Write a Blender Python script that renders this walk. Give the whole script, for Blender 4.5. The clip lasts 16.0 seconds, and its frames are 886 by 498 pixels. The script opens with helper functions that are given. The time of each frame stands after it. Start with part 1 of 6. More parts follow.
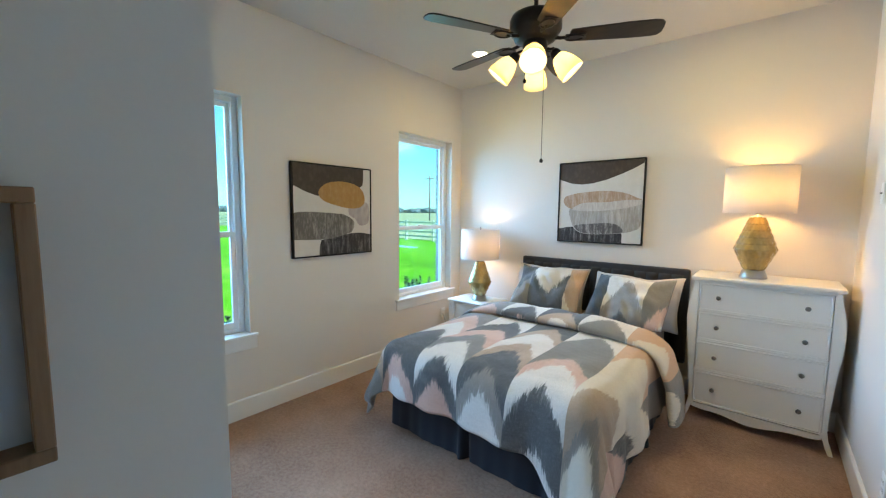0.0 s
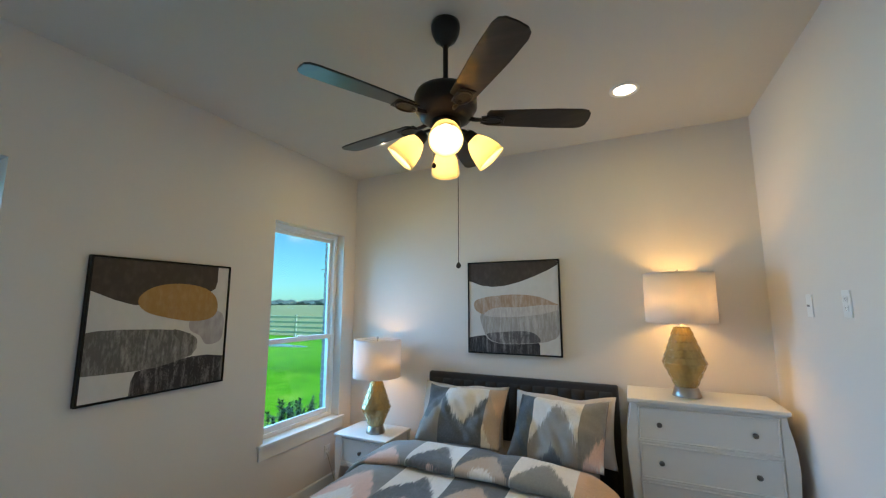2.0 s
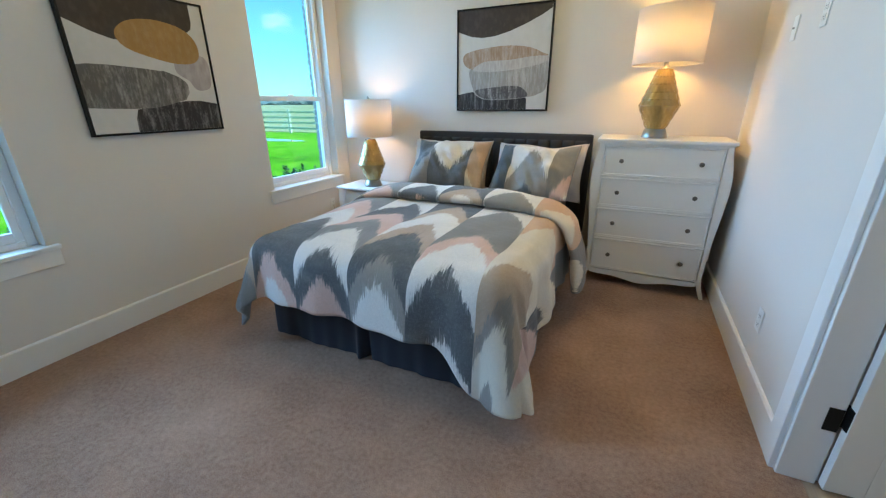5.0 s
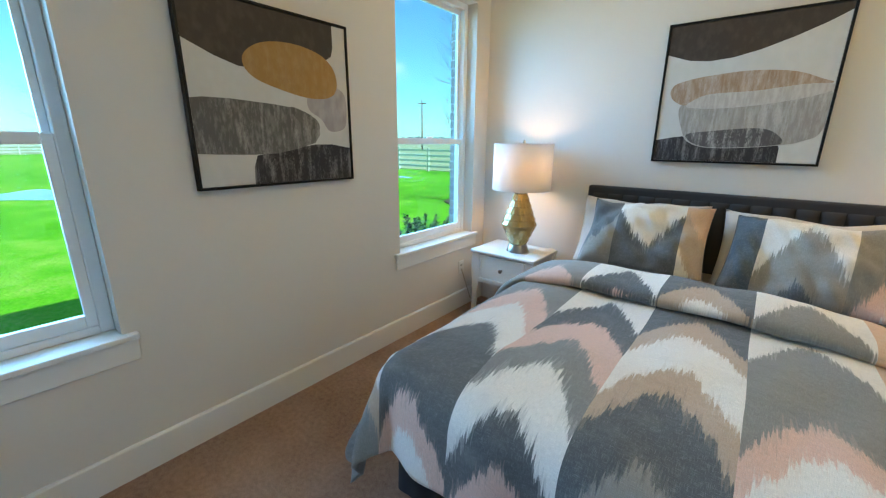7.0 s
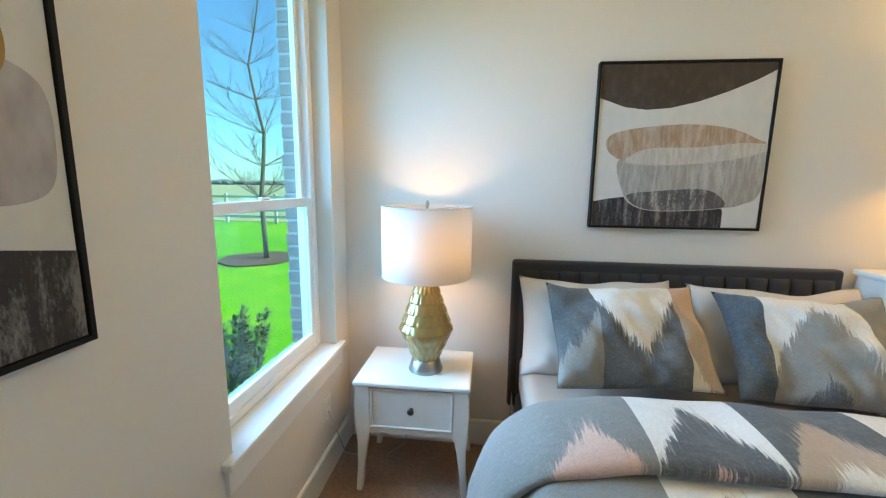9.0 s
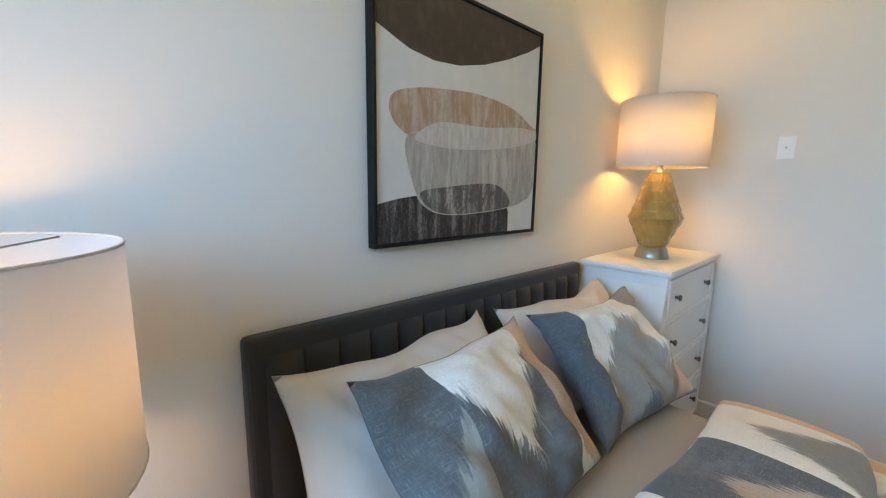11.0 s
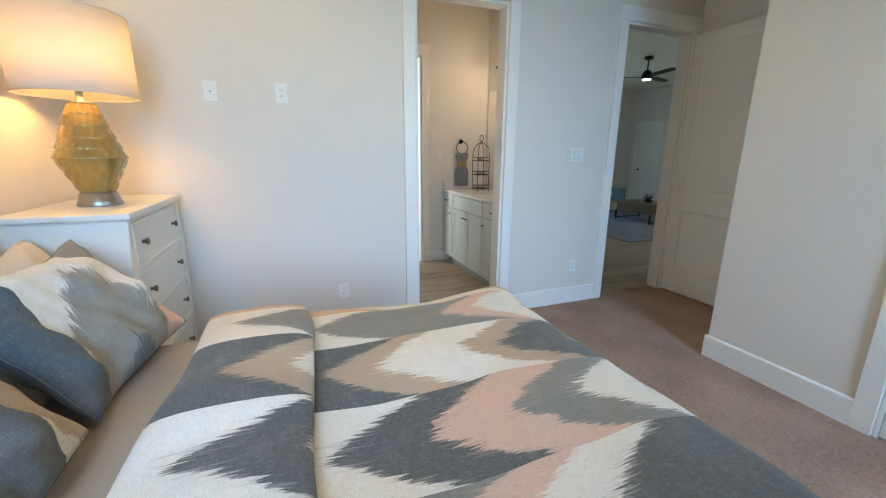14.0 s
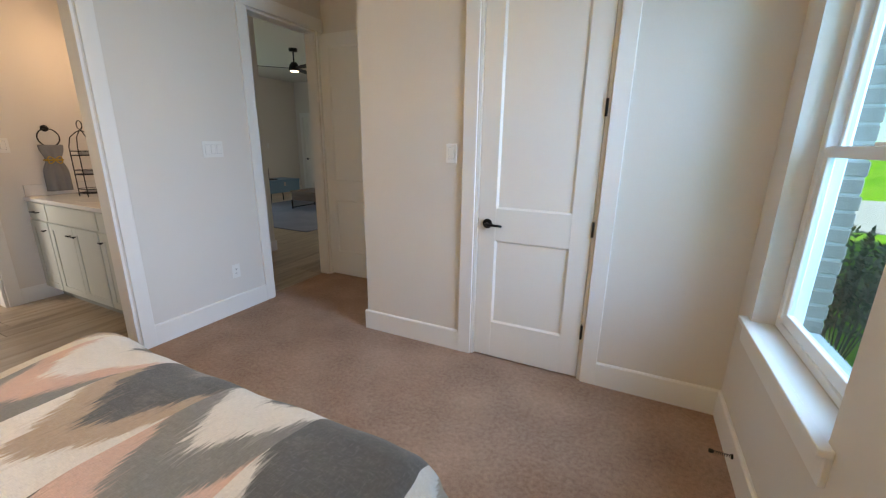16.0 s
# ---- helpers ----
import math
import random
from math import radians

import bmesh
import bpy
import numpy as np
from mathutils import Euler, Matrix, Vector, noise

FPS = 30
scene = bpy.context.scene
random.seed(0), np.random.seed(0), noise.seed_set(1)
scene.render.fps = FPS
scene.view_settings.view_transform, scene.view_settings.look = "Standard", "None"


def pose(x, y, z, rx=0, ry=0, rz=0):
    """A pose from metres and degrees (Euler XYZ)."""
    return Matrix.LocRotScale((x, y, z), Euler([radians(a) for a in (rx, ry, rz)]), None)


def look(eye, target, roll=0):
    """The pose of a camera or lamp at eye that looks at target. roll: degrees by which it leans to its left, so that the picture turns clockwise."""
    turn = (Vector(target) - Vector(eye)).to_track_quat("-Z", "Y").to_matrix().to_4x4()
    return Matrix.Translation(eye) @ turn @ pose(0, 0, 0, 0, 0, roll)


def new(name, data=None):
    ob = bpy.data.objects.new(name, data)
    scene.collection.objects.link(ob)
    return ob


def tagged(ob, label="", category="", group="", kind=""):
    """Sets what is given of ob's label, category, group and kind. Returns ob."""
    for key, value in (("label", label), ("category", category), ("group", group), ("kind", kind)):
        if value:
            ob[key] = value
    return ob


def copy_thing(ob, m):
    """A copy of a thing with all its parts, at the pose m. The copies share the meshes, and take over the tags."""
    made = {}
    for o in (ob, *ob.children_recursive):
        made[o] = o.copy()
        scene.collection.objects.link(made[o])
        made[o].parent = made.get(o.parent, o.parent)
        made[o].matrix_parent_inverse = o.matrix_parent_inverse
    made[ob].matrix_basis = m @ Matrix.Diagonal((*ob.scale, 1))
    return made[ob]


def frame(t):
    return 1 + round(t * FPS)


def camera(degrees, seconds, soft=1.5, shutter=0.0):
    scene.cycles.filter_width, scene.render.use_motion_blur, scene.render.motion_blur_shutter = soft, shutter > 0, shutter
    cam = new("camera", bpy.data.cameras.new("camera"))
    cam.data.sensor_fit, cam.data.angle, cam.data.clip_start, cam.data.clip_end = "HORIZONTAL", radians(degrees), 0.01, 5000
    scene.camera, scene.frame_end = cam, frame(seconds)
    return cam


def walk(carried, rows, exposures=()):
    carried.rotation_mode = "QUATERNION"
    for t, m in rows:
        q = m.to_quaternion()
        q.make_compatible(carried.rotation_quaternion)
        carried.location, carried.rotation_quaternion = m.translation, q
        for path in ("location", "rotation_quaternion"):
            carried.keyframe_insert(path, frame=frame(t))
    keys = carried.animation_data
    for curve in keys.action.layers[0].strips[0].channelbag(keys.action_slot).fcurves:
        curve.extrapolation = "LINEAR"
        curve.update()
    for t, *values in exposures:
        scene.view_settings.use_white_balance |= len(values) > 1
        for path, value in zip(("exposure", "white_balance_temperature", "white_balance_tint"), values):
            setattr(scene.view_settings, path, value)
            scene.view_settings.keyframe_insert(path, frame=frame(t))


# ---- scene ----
cam = camera(96.9, 16.0, soft=1.25)
PATH = [
    (0, (0.142, 0.093, 1.576), (-1.13, 1.625, 1.388), 0.5),
    (0.5, (0.002, 0.229, 1.634), (-1.146, 1.866, 1.606), 0.4),
    (1, (-0.091, 0.436, 1.705), (-1.104, 2.154, 1.854), 0.2),
    (1.5, (-0.155, 0.528, 1.735), (-1.058, 2.29, 2.019), 0.2),
    (2, (-0.243, 0.667, 1.713), (-1.083, 2.461, 1.988), 0.0),
    (2.5, (-0.278, 0.732, 1.573), (-1.08, 2.562, 1.673), 0.0),
    (3, (-0.264, 0.678, 1.455), (-1.036, 2.517, 1.308), 0.1),
    (3.5, (-0.175, 0.487, 1.367), (-0.93, 2.301, 0.993), 0.2),
    (3.7, (-0.12, 0.385, 1.342), (-0.874, 2.182, 0.891), 0.3),
    (5.8, (-0.064, 0.628, 1.364), (-0.957, 2.26, 0.631), 0.4),
    (6, (-0.202, 0.66, 1.369), (-1.167, 2.265, 0.667), 0.3),
    (6.5, (-0.59, 0.825, 1.413), (-1.717, 2.357, 0.794), 0.5),
    (7, (-0.973, 1.093, 1.397), (-2.174, 2.602, 0.868), 0.5),
    (7.5, (-1.337, 1.317, 1.474), (-2.473, 2.9, 1.024), 0.4),
    (8, (-1.704, 1.444, 1.491), (-2.609, 3.187, 1.113), 0.6),
    (8.5, (-1.93, 1.669, 1.452), (-2.524, 3.549, 1.119), 0.4),
    (8.7, (-2.017, 1.768, 1.482), (-2.459, 3.693, 1.165), 0.6),
    (10.8, (-2.187, 2.932, 1.47), (-0.989, 4.501, 1.144), 0.9),
    (11, (-2.184, 3.02, 1.471), (-0.839, 4.466, 1.155), 0.9),
    (11.5, (-2.111, 3.176, 1.436), (-0.489, 4.303, 1.12), 0.5),
    (12, (-2.095, 3.277, 1.399), (-0.269, 4.022, 1.069), 0.3),
    (12.5, (-2.134, 3.301, 1.358), (-0.195, 3.624, 0.988), 0.1),
    (13, (-2.162, 3.234, 1.358), (-0.209, 3.178, 0.933), 0.3),
    (13.5, (-2.18, 3.121, 1.362), (-0.275, 2.723, 0.905), 0.3),
    (14, (-2.206, 2.954, 1.358), (-0.393, 2.256, 0.88), 0.4),
    (14.5, (-2.255, 2.774, 1.348), (-0.593, 1.777, 0.857), 0.4),
    (15, (-2.317, 2.634, 1.346), (-0.879, 1.339, 0.841), 0.5),
    (15.5, (-2.344, 2.568, 1.346), (-1.185, 1.02, 0.836), 0.6),
    (16, (-2.29, 2.662, 1.405), (-1.456, 0.919, 0.888), 0.8),
]
EXPOSURES = [(0.0, 1.0, 6650, 10), (1.5, 0.18, 6700, 10), (2.2, 0.3, 6350, 10), (3.5, 0.52, 6150, 10), (6.0, 0.9, 6550, 8), (7.0, 0.77, 6600, 8), (8.5, 0.84, 7000, 9), (11.0, 0.52, 6950, 12), (13.0, 0.92, 7350, 13), (14.5, 0.82, 7000, 12), (15.5, 0.84, 7800, 20), (16.0, 0.78, 8700, 24)]
walk(cam, [(t, look(eye, target, roll)) for t, eye, target, roll in PATH], EXPOSURES)

# ---- world, sun and large lights ----
world = bpy.data.worlds.new("sky")
scene.world = world
world.use_nodes = True
_wn = world.node_tree
_sky = _wn.nodes.new("ShaderNodeTexSky")
_sky.sky_type = "NISHITA"
_sky.sun_disc = False
_sky.sun_elevation = radians(50)
_sky.sun_rotation = radians(70)
_sky.dust_density, _sky.ozone_density, _sky.air_density = 0.4, 3.0, 1.0
# small fair-weather clouds over the clear sky
_tc, _cn, _cr, _mx, _mp = (_wn.nodes.new(k) for k in ("ShaderNodeTexCoord", "ShaderNodeTexNoise", "ShaderNodeValToRGB", "ShaderNodeMixRGB", "ShaderNodeMapping"))
_mp.inputs["Scale"].default_value = (3.2, 3.2, 9.0)
_cn.inputs["Scale"].default_value, _cn.inputs["Detail"].default_value = 1.6, 6
_cr.color_ramp.elements[0].position, _cr.color_ramp.elements[1].position = 0.64, 0.80
_wn.links.new(_tc.outputs["Generated"], _mp.inputs[0])
_wn.links.new(_mp.outputs[0], _cn.inputs["Vector"])
_wn.links.new(_cn.outputs[0], _cr.inputs[0])
_wn.links.new(_cr.outputs[0], _mx.inputs[0])
_tint = _wn.nodes.new("ShaderNodeMixRGB")
_tint.blend_type = "MULTIPLY"
_tint.inputs[0].default_value, _tint.inputs[2].default_value = 1.0, (0.68, 1.06, 1.13, 1)
_wn.links.new(_sky.outputs[0], _tint.inputs[1])
_wn.links.new(_tint.outputs[0], _mx.inputs[1])
_mx.inputs[2].default_value = (6.5, 6.7, 7.0, 1)
_wn.links.new(_mx.outputs[0], _wn.nodes["Background"].inputs[0])
_wn.nodes["Background"].inputs[1].default_value = 0.14


def lamp(name, kind, m, energy, color, **kw):
    data = bpy.data.lights.new(name, kind)
    data.energy, data.color = energy, color
    for k, v in kw.items():
        if k == "size":
            data.size = v
        elif k == "size_y":
            data.shape = "RECTANGLE"
            data.size_y = v
        elif k == "spread":
            data.spread = v
        elif k == "angle":
            data.angle = v
        elif k == "radius":
            data.shadow_soft_size = v
    ob = new(name, data)
    ob.matrix_world = m
    return ob


WARM, SKYBLUE, SOFTWARM = (1.0, 0.56, 0.16), (0.33, 0.60, 1.0), (1.0, 0.78, 0.26)
lamp("sun", "SUN", look((5.5, 1.2, 7.0), (0, 0, 0)), 4.6, (1.0, 0.95, 0.87), angle=radians(0.6))
# sky light in the two bedroom window openings
for _y in (0.97, 3.41):
    lamp("window_light", "AREA", look((-3.65, _y, 1.75), (-0.7, _y, 0.5)), 47, SKYBLUE, size=1.25, size_y=1.9, spread=radians(118))
# ceiling fan bulbs, recessed lights, table lamps
FAN = (-0.966, 2.24)
FAN_ANGLES = (-65, 25, 115, 205)
for _a in FAN_ANGLES:
    _c, _s = math.cos(radians(_a)), math.sin(radians(_a))
    lamp("fan_bulb_light", "POINT", pose(FAN[0] + 0.175 * _c, FAN[1] + 0.175 * _s, 2.405), 5.6, SOFTWARM, radius=0.045)
for _x in (-0.19, -2.05):
    lamp("recessed_light_beam", "AREA", look((_x, 3.25, 3.030), (_x, 3.2501, 0)), 2.2, SOFTWARM, size=0.11)
LAMP_R, LAMP_L = (0.070, 3.787, 1.11), (-2.352, 3.755, 0.58)
for _p, _e in ((LAMP_R, 8.0), (LAMP_L, 4.4)):
    lamp("table_lamp_bulb", "POINT", pose(_p[0], _p[1], _p[2] + 0.63), _e, WARM, radius=0.075)
# bathroom vanity bulbs; area lamps added to stand in for daylight in the rooms beyond
for _x in (1.35, 1.62, 1.89):
    lamp("vanity_bulb_light", "POINT", pose(_x, 0.74, 2.17), 1.0, (1.0, 0.72, 0.45), radius=0.04)
# these two stand at unseen openings made for them in the outer walls
lamp("side_room_window_light", "AREA", look((3.4, 2.92, 1.5), (3.4, 0, 1.2)), 30, (0.85, 0.95, 1.0), size=1.0, size_y=1.4)
lamp("living_window_light", "AREA", look((6.8, -2.3, 1.6), (0, -3.2, 1.0)), 17, (0.34, 0.62, 1.0), size=1.8, size_y=1.8)
# fill lamp added to brighten the hall and entry; no window is here
lamp("hall_window_light", "AREA", look((1.35, -6.3, 1.6), (1.0, 0, 1.4)), 15, (0.92, 0.90, 0.88), size=0.9, size_y=1.6)

# ---- materials ----
MATS = {}


def mat(name, color, rough=0.6, metal=0.0, var=0.06, scale=3.0, grain=120.0, bump=0.05, dist=0.002, spec=0.5, sheen=0.0, color2=None, coat=0.0):
    """A plain surface with cloudy variation, fine grain and fine relief."""
    if name in MATS:
        return MATS[name]
    m = bpy.data.materials.new(name)
    m.use_nodes = True
    nt = m.node_tree
    p = nt.nodes["Principled BSDF"]
    tc = nt.nodes.new("ShaderNodeTexCoord")
    n1, n2 = nt.nodes.new("ShaderNodeTexNoise"), nt.nodes.new("ShaderNodeTexNoise")
    n1.inputs["Scale"].default_value, n2.inputs["Scale"].default_value = scale, grain
    n1.inputs["Detail"].default_value, n2.inputs["Detail"].default_value = 4, 2
    for n in (n1, n2):
        nt.links.new(tc.outputs["Object"], n.inputs["Vector"])
    mix = nt.nodes.new("ShaderNodeMixRGB")
    c2 = color2 or tuple(max(0.0, c * (1 - 2.2 * var)) for c in color)
    mix.inputs[1].default_value, mix.inputs[2].default_value = (*color, 1), (*c2, 1)
    add = nt.nodes.new("ShaderNodeMath")
    add.operation = "MULTIPLY_ADD"
    add.inputs[1].default_value = 0.55
    sc = nt.nodes.new("ShaderNodeMath")
    sc.operation = "MULTIPLY"
    sc.inputs[1].default_value = 0.45
    nt.links.new(n2.outputs[0], sc.inputs[0])
    nt.links.new(n1.outputs[0], add.inputs[0])
    nt.links.new(sc.outputs[0], add.inputs[2])
    nt.links.new(add.outputs[0], mix.inputs[0])
    nt.links.new(mix.outputs[0], p.inputs["Base Color"])
    bp = nt.nodes.new("ShaderNodeBump")
    bp.inputs["Strength"].default_value, bp.inputs["Distance"].default_value = bump, dist
    nt.links.new(n2.outputs[0], bp.inputs["Height"])
    nt.links.new(bp.outputs[0], p.inputs["Normal"])
    p.inputs["Roughness"].default_value, p.inputs["Metallic"].default_value = rough, metal
    p.inputs["Specular IOR Level"].default_value = spec
    p.inputs["Sheen Weight"].default_value = sheen
    p.inputs["Coat Weight"].default_value = coat
    MATS[name] = m
    return m


def glow(name, color, strength):
    m = bpy.data.materials.new(name)
    m.use_nodes = True
    p = m.node_tree.nodes["Principled BSDF"]
    p.inputs["Base Color"].default_value = (*color, 1)
    p.inputs["Emission Color"].default_value = (*color, 1)
    p.inputs["Emission Strength"].default_value = strength
    return m


def node_helper(nt):
    """Short forms for building node trees."""
    def math_node(op, a, b=None, c=None):
        n = nt.nodes.new("ShaderNodeMath")
        n.operation = op
        for i, v in enumerate((a, b, c)):
            if v is None:
                continue
            if isinstance(v, (int, float)):
                n.inputs[i].default_value = v
            else:
                nt.links.new(v, n.inputs[i])
        return n.outputs[0]
    return math_node


def glass(name, tint=(1, 1, 1), rough=0.0):
    m = bpy.data.materials.new(name)
    m.use_nodes = True
    nt = m.node_tree
    out = nt.nodes["Material Output"]
    tr, gl, mx, lw = (nt.nodes.new(k) for k in ("ShaderNodeBsdfTransparent", "ShaderNodeBsdfGlossy", "ShaderNodeMixShader", "ShaderNodeLayerWeight"))
    tr.inputs[0].default_value = (*tint, 1)
    gl.inputs["Roughness"].default_value = rough
    lw.inputs["Blend"].default_value = 0.5
    mn = node_helper(nt)
    nt.links.new(mn("ADD", mn("MULTIPLY", mn("POWER", lw.outputs["Facing"], 4.0), 0.5), 0.03), mx.inputs[0])
    nt.links.new(tr.outputs[0], mx.inputs[1])
    nt.links.new(gl.outputs[0], mx.inputs[2])
    nt.links.new(mx.outputs[0], out.inputs["Surface"])
    return m


def shade_cloth(name, color, through_color):
    """Thin cloth or milk glass that lets light through."""
    m = bpy.data.materials.new(name)
    m.use_nodes = True
    nt = m.node_tree
    out = nt.nodes["Material Output"]
    df, tl, mx = (nt.nodes.new(k) for k in ("ShaderNodeBsdfDiffuse", "ShaderNodeBsdfTranslucent", "ShaderNodeMixShader"))
    tc, wv, bp = (nt.nodes.new(k) for k in ("ShaderNodeTexCoord", "ShaderNodeTexNoise", "ShaderNodeBump"))
    wv.inputs["Scale"].default_value = 260
    nt.links.new(tc.outputs["Object"], wv.inputs["Vector"])
    nt.links.new(wv.outputs[0], bp.inputs["Height"])
    bp.inputs["Strength"].default_value, bp.inputs["Distance"].default_value = 0.2, 0.001
    nt.links.new(bp.outputs[0], df.inputs["Normal"])
    df.inputs[0].default_value, tl.inputs[0].default_value = (*color, 1), (*through_color, 1)
    mx.inputs[0].default_value = 0.5
    nt.links.new(df.outputs[0], mx.inputs[1])
    nt.links.new(tl.outputs[0], mx.inputs[2])
    nt.links.new(mx.outputs[0], out.inputs["Surface"])
    return m


WALL = mat("painted_greige_wall", (0.74, 0.70, 0.655), 0.75, var=0.02, scale=1.2, grain=90, bump=0.12, dist=0.0015)
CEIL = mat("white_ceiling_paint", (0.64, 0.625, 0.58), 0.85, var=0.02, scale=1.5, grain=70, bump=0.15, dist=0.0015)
TRIM = mat("white_trim_paint", (0.83, 0.82, 0.80), 0.38, var=0.015, scale=2, grain=60, bump=0.03)
DOORW = mat("white_door_paint", (0.82, 0.81, 0.78), 0.36, var=0.015, scale=2, grain=60, bump=0.03)
VINYL = mat("white_vinyl", (0.82, 0.84, 0.85), 0.35, var=0.01)
BLACKM = mat("matt_black_metal", (0.018, 0.016, 0.015), 0.42, 0.6, var=0.1)
BRONZE = mat("oil_rubbed_bronze", (0.022, 0.017, 0.014), 0.38, 0.5, var=0.15, scale=8)
GLASS = glass("window_glass", (0.76, 0.95, 0.99))
WHITEP = mat("white_plastic", (0.80, 0.80, 0.78), 0.35, var=0.01)
MIRROR = mat("mirror_silver", (0.9, 0.91, 0.9), 0.02, 1.0, var=0.0, bump=0.0)


# ---- mesh helpers ----
def finish(bm, name, material, parent=None, label="", smooth=False, bevel=0.0, loc=None):
    me = bpy.data.meshes.new(name)
    bmesh.ops.recalc_face_normals(bm, faces=bm.faces[:])
    if smooth:
        for f in bm.faces:
            f.smooth = True
    bm.to_mesh(me)
    bm.free()
    me.materials.append(material)
    ob = new(name, me)
    if parent is not None:
        ob.parent = parent
    if loc is not None:
        ob.location = loc
    if label:
        ob["label"] = label
    return ob


def part(name, bm, material, parent, label="", smooth=False):
    return finish(bm, name, material, parent, label, smooth)


def thing(name, loc, label, category, group="", kind="", rz=0.0):
    ob = new(name)
    ob.location = loc
    ob.rotation_euler = (0, 0, radians(rz))
    ob.empty_display_size = 0.05
    return tagged(ob, label, category, group, kind)


def box(x0, x1, y0, y1, z0, z1, bev=0.0, seg=1, bm=None):
    own = bmesh.new()
    bmesh.ops.create_cube(own, size=1.0)
    for v in own.verts:
        v.co = Vector(((x0 + x1) / 2 + v.co.x * (x1 - x0), (y0 + y1) / 2 + v.co.y * (y1 - y0), (z0 + z1) / 2 + v.co.z * (z1 - z0)))
    if bev:
        bmesh.ops.bevel(own, geom=own.edges[:], offset=bev, segments=seg, affect="EDGES", profile=0.5)
    if bm is None:
        return own
    return join(bm, own)


def join(bm, other):
    vs = {}
    for v in other.verts:
        vs[v] = bm.verts.new(v.co)
    for f in other.faces:
        try:
            nf = bm.faces.new([vs[v] for v in f.verts])
            nf.smooth = f.smooth
        except ValueError:
            pass
    other.free()
    return bm


def lathe(profile, seg=32, centre=(0, 0), bm=None, a0=0.0, a1=360.0):
    """Turn (radius, z) pairs round the upright axis."""
    bm = bm or bmesh.new()
    full = abs(a1 - a0) >= 360
    n = seg if full else seg + 1
    rings = []
    for r, z in profile:
        if r < 1e-6:
            rings.append([bm.verts.new((centre[0], centre[1], z))])
        else:
            rings.append([bm.verts.new((centre[0] + r * math.cos(radians(a0 + (a1 - a0) * i / seg)), centre[1] + r * math.sin(radians(a0 + (a1 - a0) * i / seg)), z)) for i in range(n)])
    for a, b in zip(rings, rings[1:]):
        for i in range(seg):
            j = (i + 1) % n if full else i + 1
            q = [a[i % len(a)], a[j % len(a)], b[j % len(b)], b[i % len(b)]]
            q = [v for k, v in enumerate(q) if v not in q[:k]]
            if len(q) >= 3:
                f = bm.faces.new(q)
                f.smooth = True
    return bm


def tube(points, radius, seg=8, bm=None, closed=False):
    """A round rod along points; radius a number or one per point."""
    bm = bm or bmesh.new()
    pts = [Vector(p) for p in points]
    rad = radius if isinstance(radius, (list, tuple)) else [radius] * len(pts)
    rings = []
    up = Vector((0.13, 0.21, 0.97)).normalized()
    for i, p in enumerate(pts):
        if closed:
            d = pts[(i + 1) % len(pts)] - pts[i - 1]
        else:
            d = pts[min(i + 1, len(pts) - 1)] - pts[max(i - 1, 0)]
        d.normalize()
        s = d.cross(up)
        if s.length < 1e-3:
            s = d.cross(Vector((1, 0, 0)))
        s.normalize()
        u = s.cross(d)
        rings.append([bm.verts.new(p + rad[i] * (math.cos(2 * math.pi * k / seg) * s + math.sin(2 * math.pi * k / seg) * u)) for k in range(seg)])
    pairs = list(zip(rings, rings[1:])) + ([(rings[-1], rings[0])] if closed else [])
    for a, b in pairs:
        for k in range(seg):
            f = bm.faces.new((a[k], a[(k + 1) % seg], b[(k + 1) % seg], b[k]))
            f.smooth = True
    if not closed:
        bm.faces.new(rings[0][::-1])
        bm.faces.new(rings[-1])
    return bm


def extrude_outline(pts, d0, d1, axis="y", bev=0.0):
    """A flat outline (pairs) given thickness between d0 and d1 along axis."""
    bm = bmesh.new()

    def at(p, d):
        return {"y": (p[0], d, p[1]), "x": (d, p[0], p[1]), "z": (p[0], p[1], d)}[axis]
    a = [bm.verts.new(at(p, d0)) for p in pts]
    b = [bm.verts.new(at(p, d1)) for p in pts]
    bm.faces.new(a)
    bm.faces.new(b[::-1])
    for i in range(len(pts)):
        j = (i + 1) % len(pts)
        bm.faces.new((a[i], b[i], b[j], a[j]))
    if bev:
        bmesh.ops.recalc_face_normals(bm, faces=bm.faces[:])
        es = [e for e in bm.edges if abs((e.verts[0].co - e.verts[1].co)["xyz".index(axis)]) < 1e-6]
        bmesh.ops.bevel(bm, geom=es, offset=bev, segments=2, affect="EDGES")
    return bm


def structure(name, bm, material, label, category):
    return tagged(finish(bm, name, material), label, category, "", "structure")


def wall(name, axis, p0, p1, u0, u1, z0, z1, holes, material=None, label="smooth greige painted wall", category="wall"):
    """An upright wall between p0 and p1 on its axis, from u0 to u1, with holes (ua, ub, za, zb) right through it."""
    bm = bmesh.new()
    us = sorted({u0, u1, *[h[0] for h in holes], *[h[1] for h in holes]})
    for a, b in zip(us, us[1:]):
        m = (a + b) / 2
        cuts = sorted([(h[2], h[3]) for h in holes if h[0] < m < h[1]])
        z = z0
        for c0, c1 in cuts + [(z1, z1)]:
            if c0 - z > 1e-4:
                if axis == "x":
                    box(p0, p1, a, b, z, c0, bm=bm)
                else:
                    box(a, b, p0, p1, z, c0, bm=bm)
            z = c1
    return structure(name, bm, material or WALL, label, category)


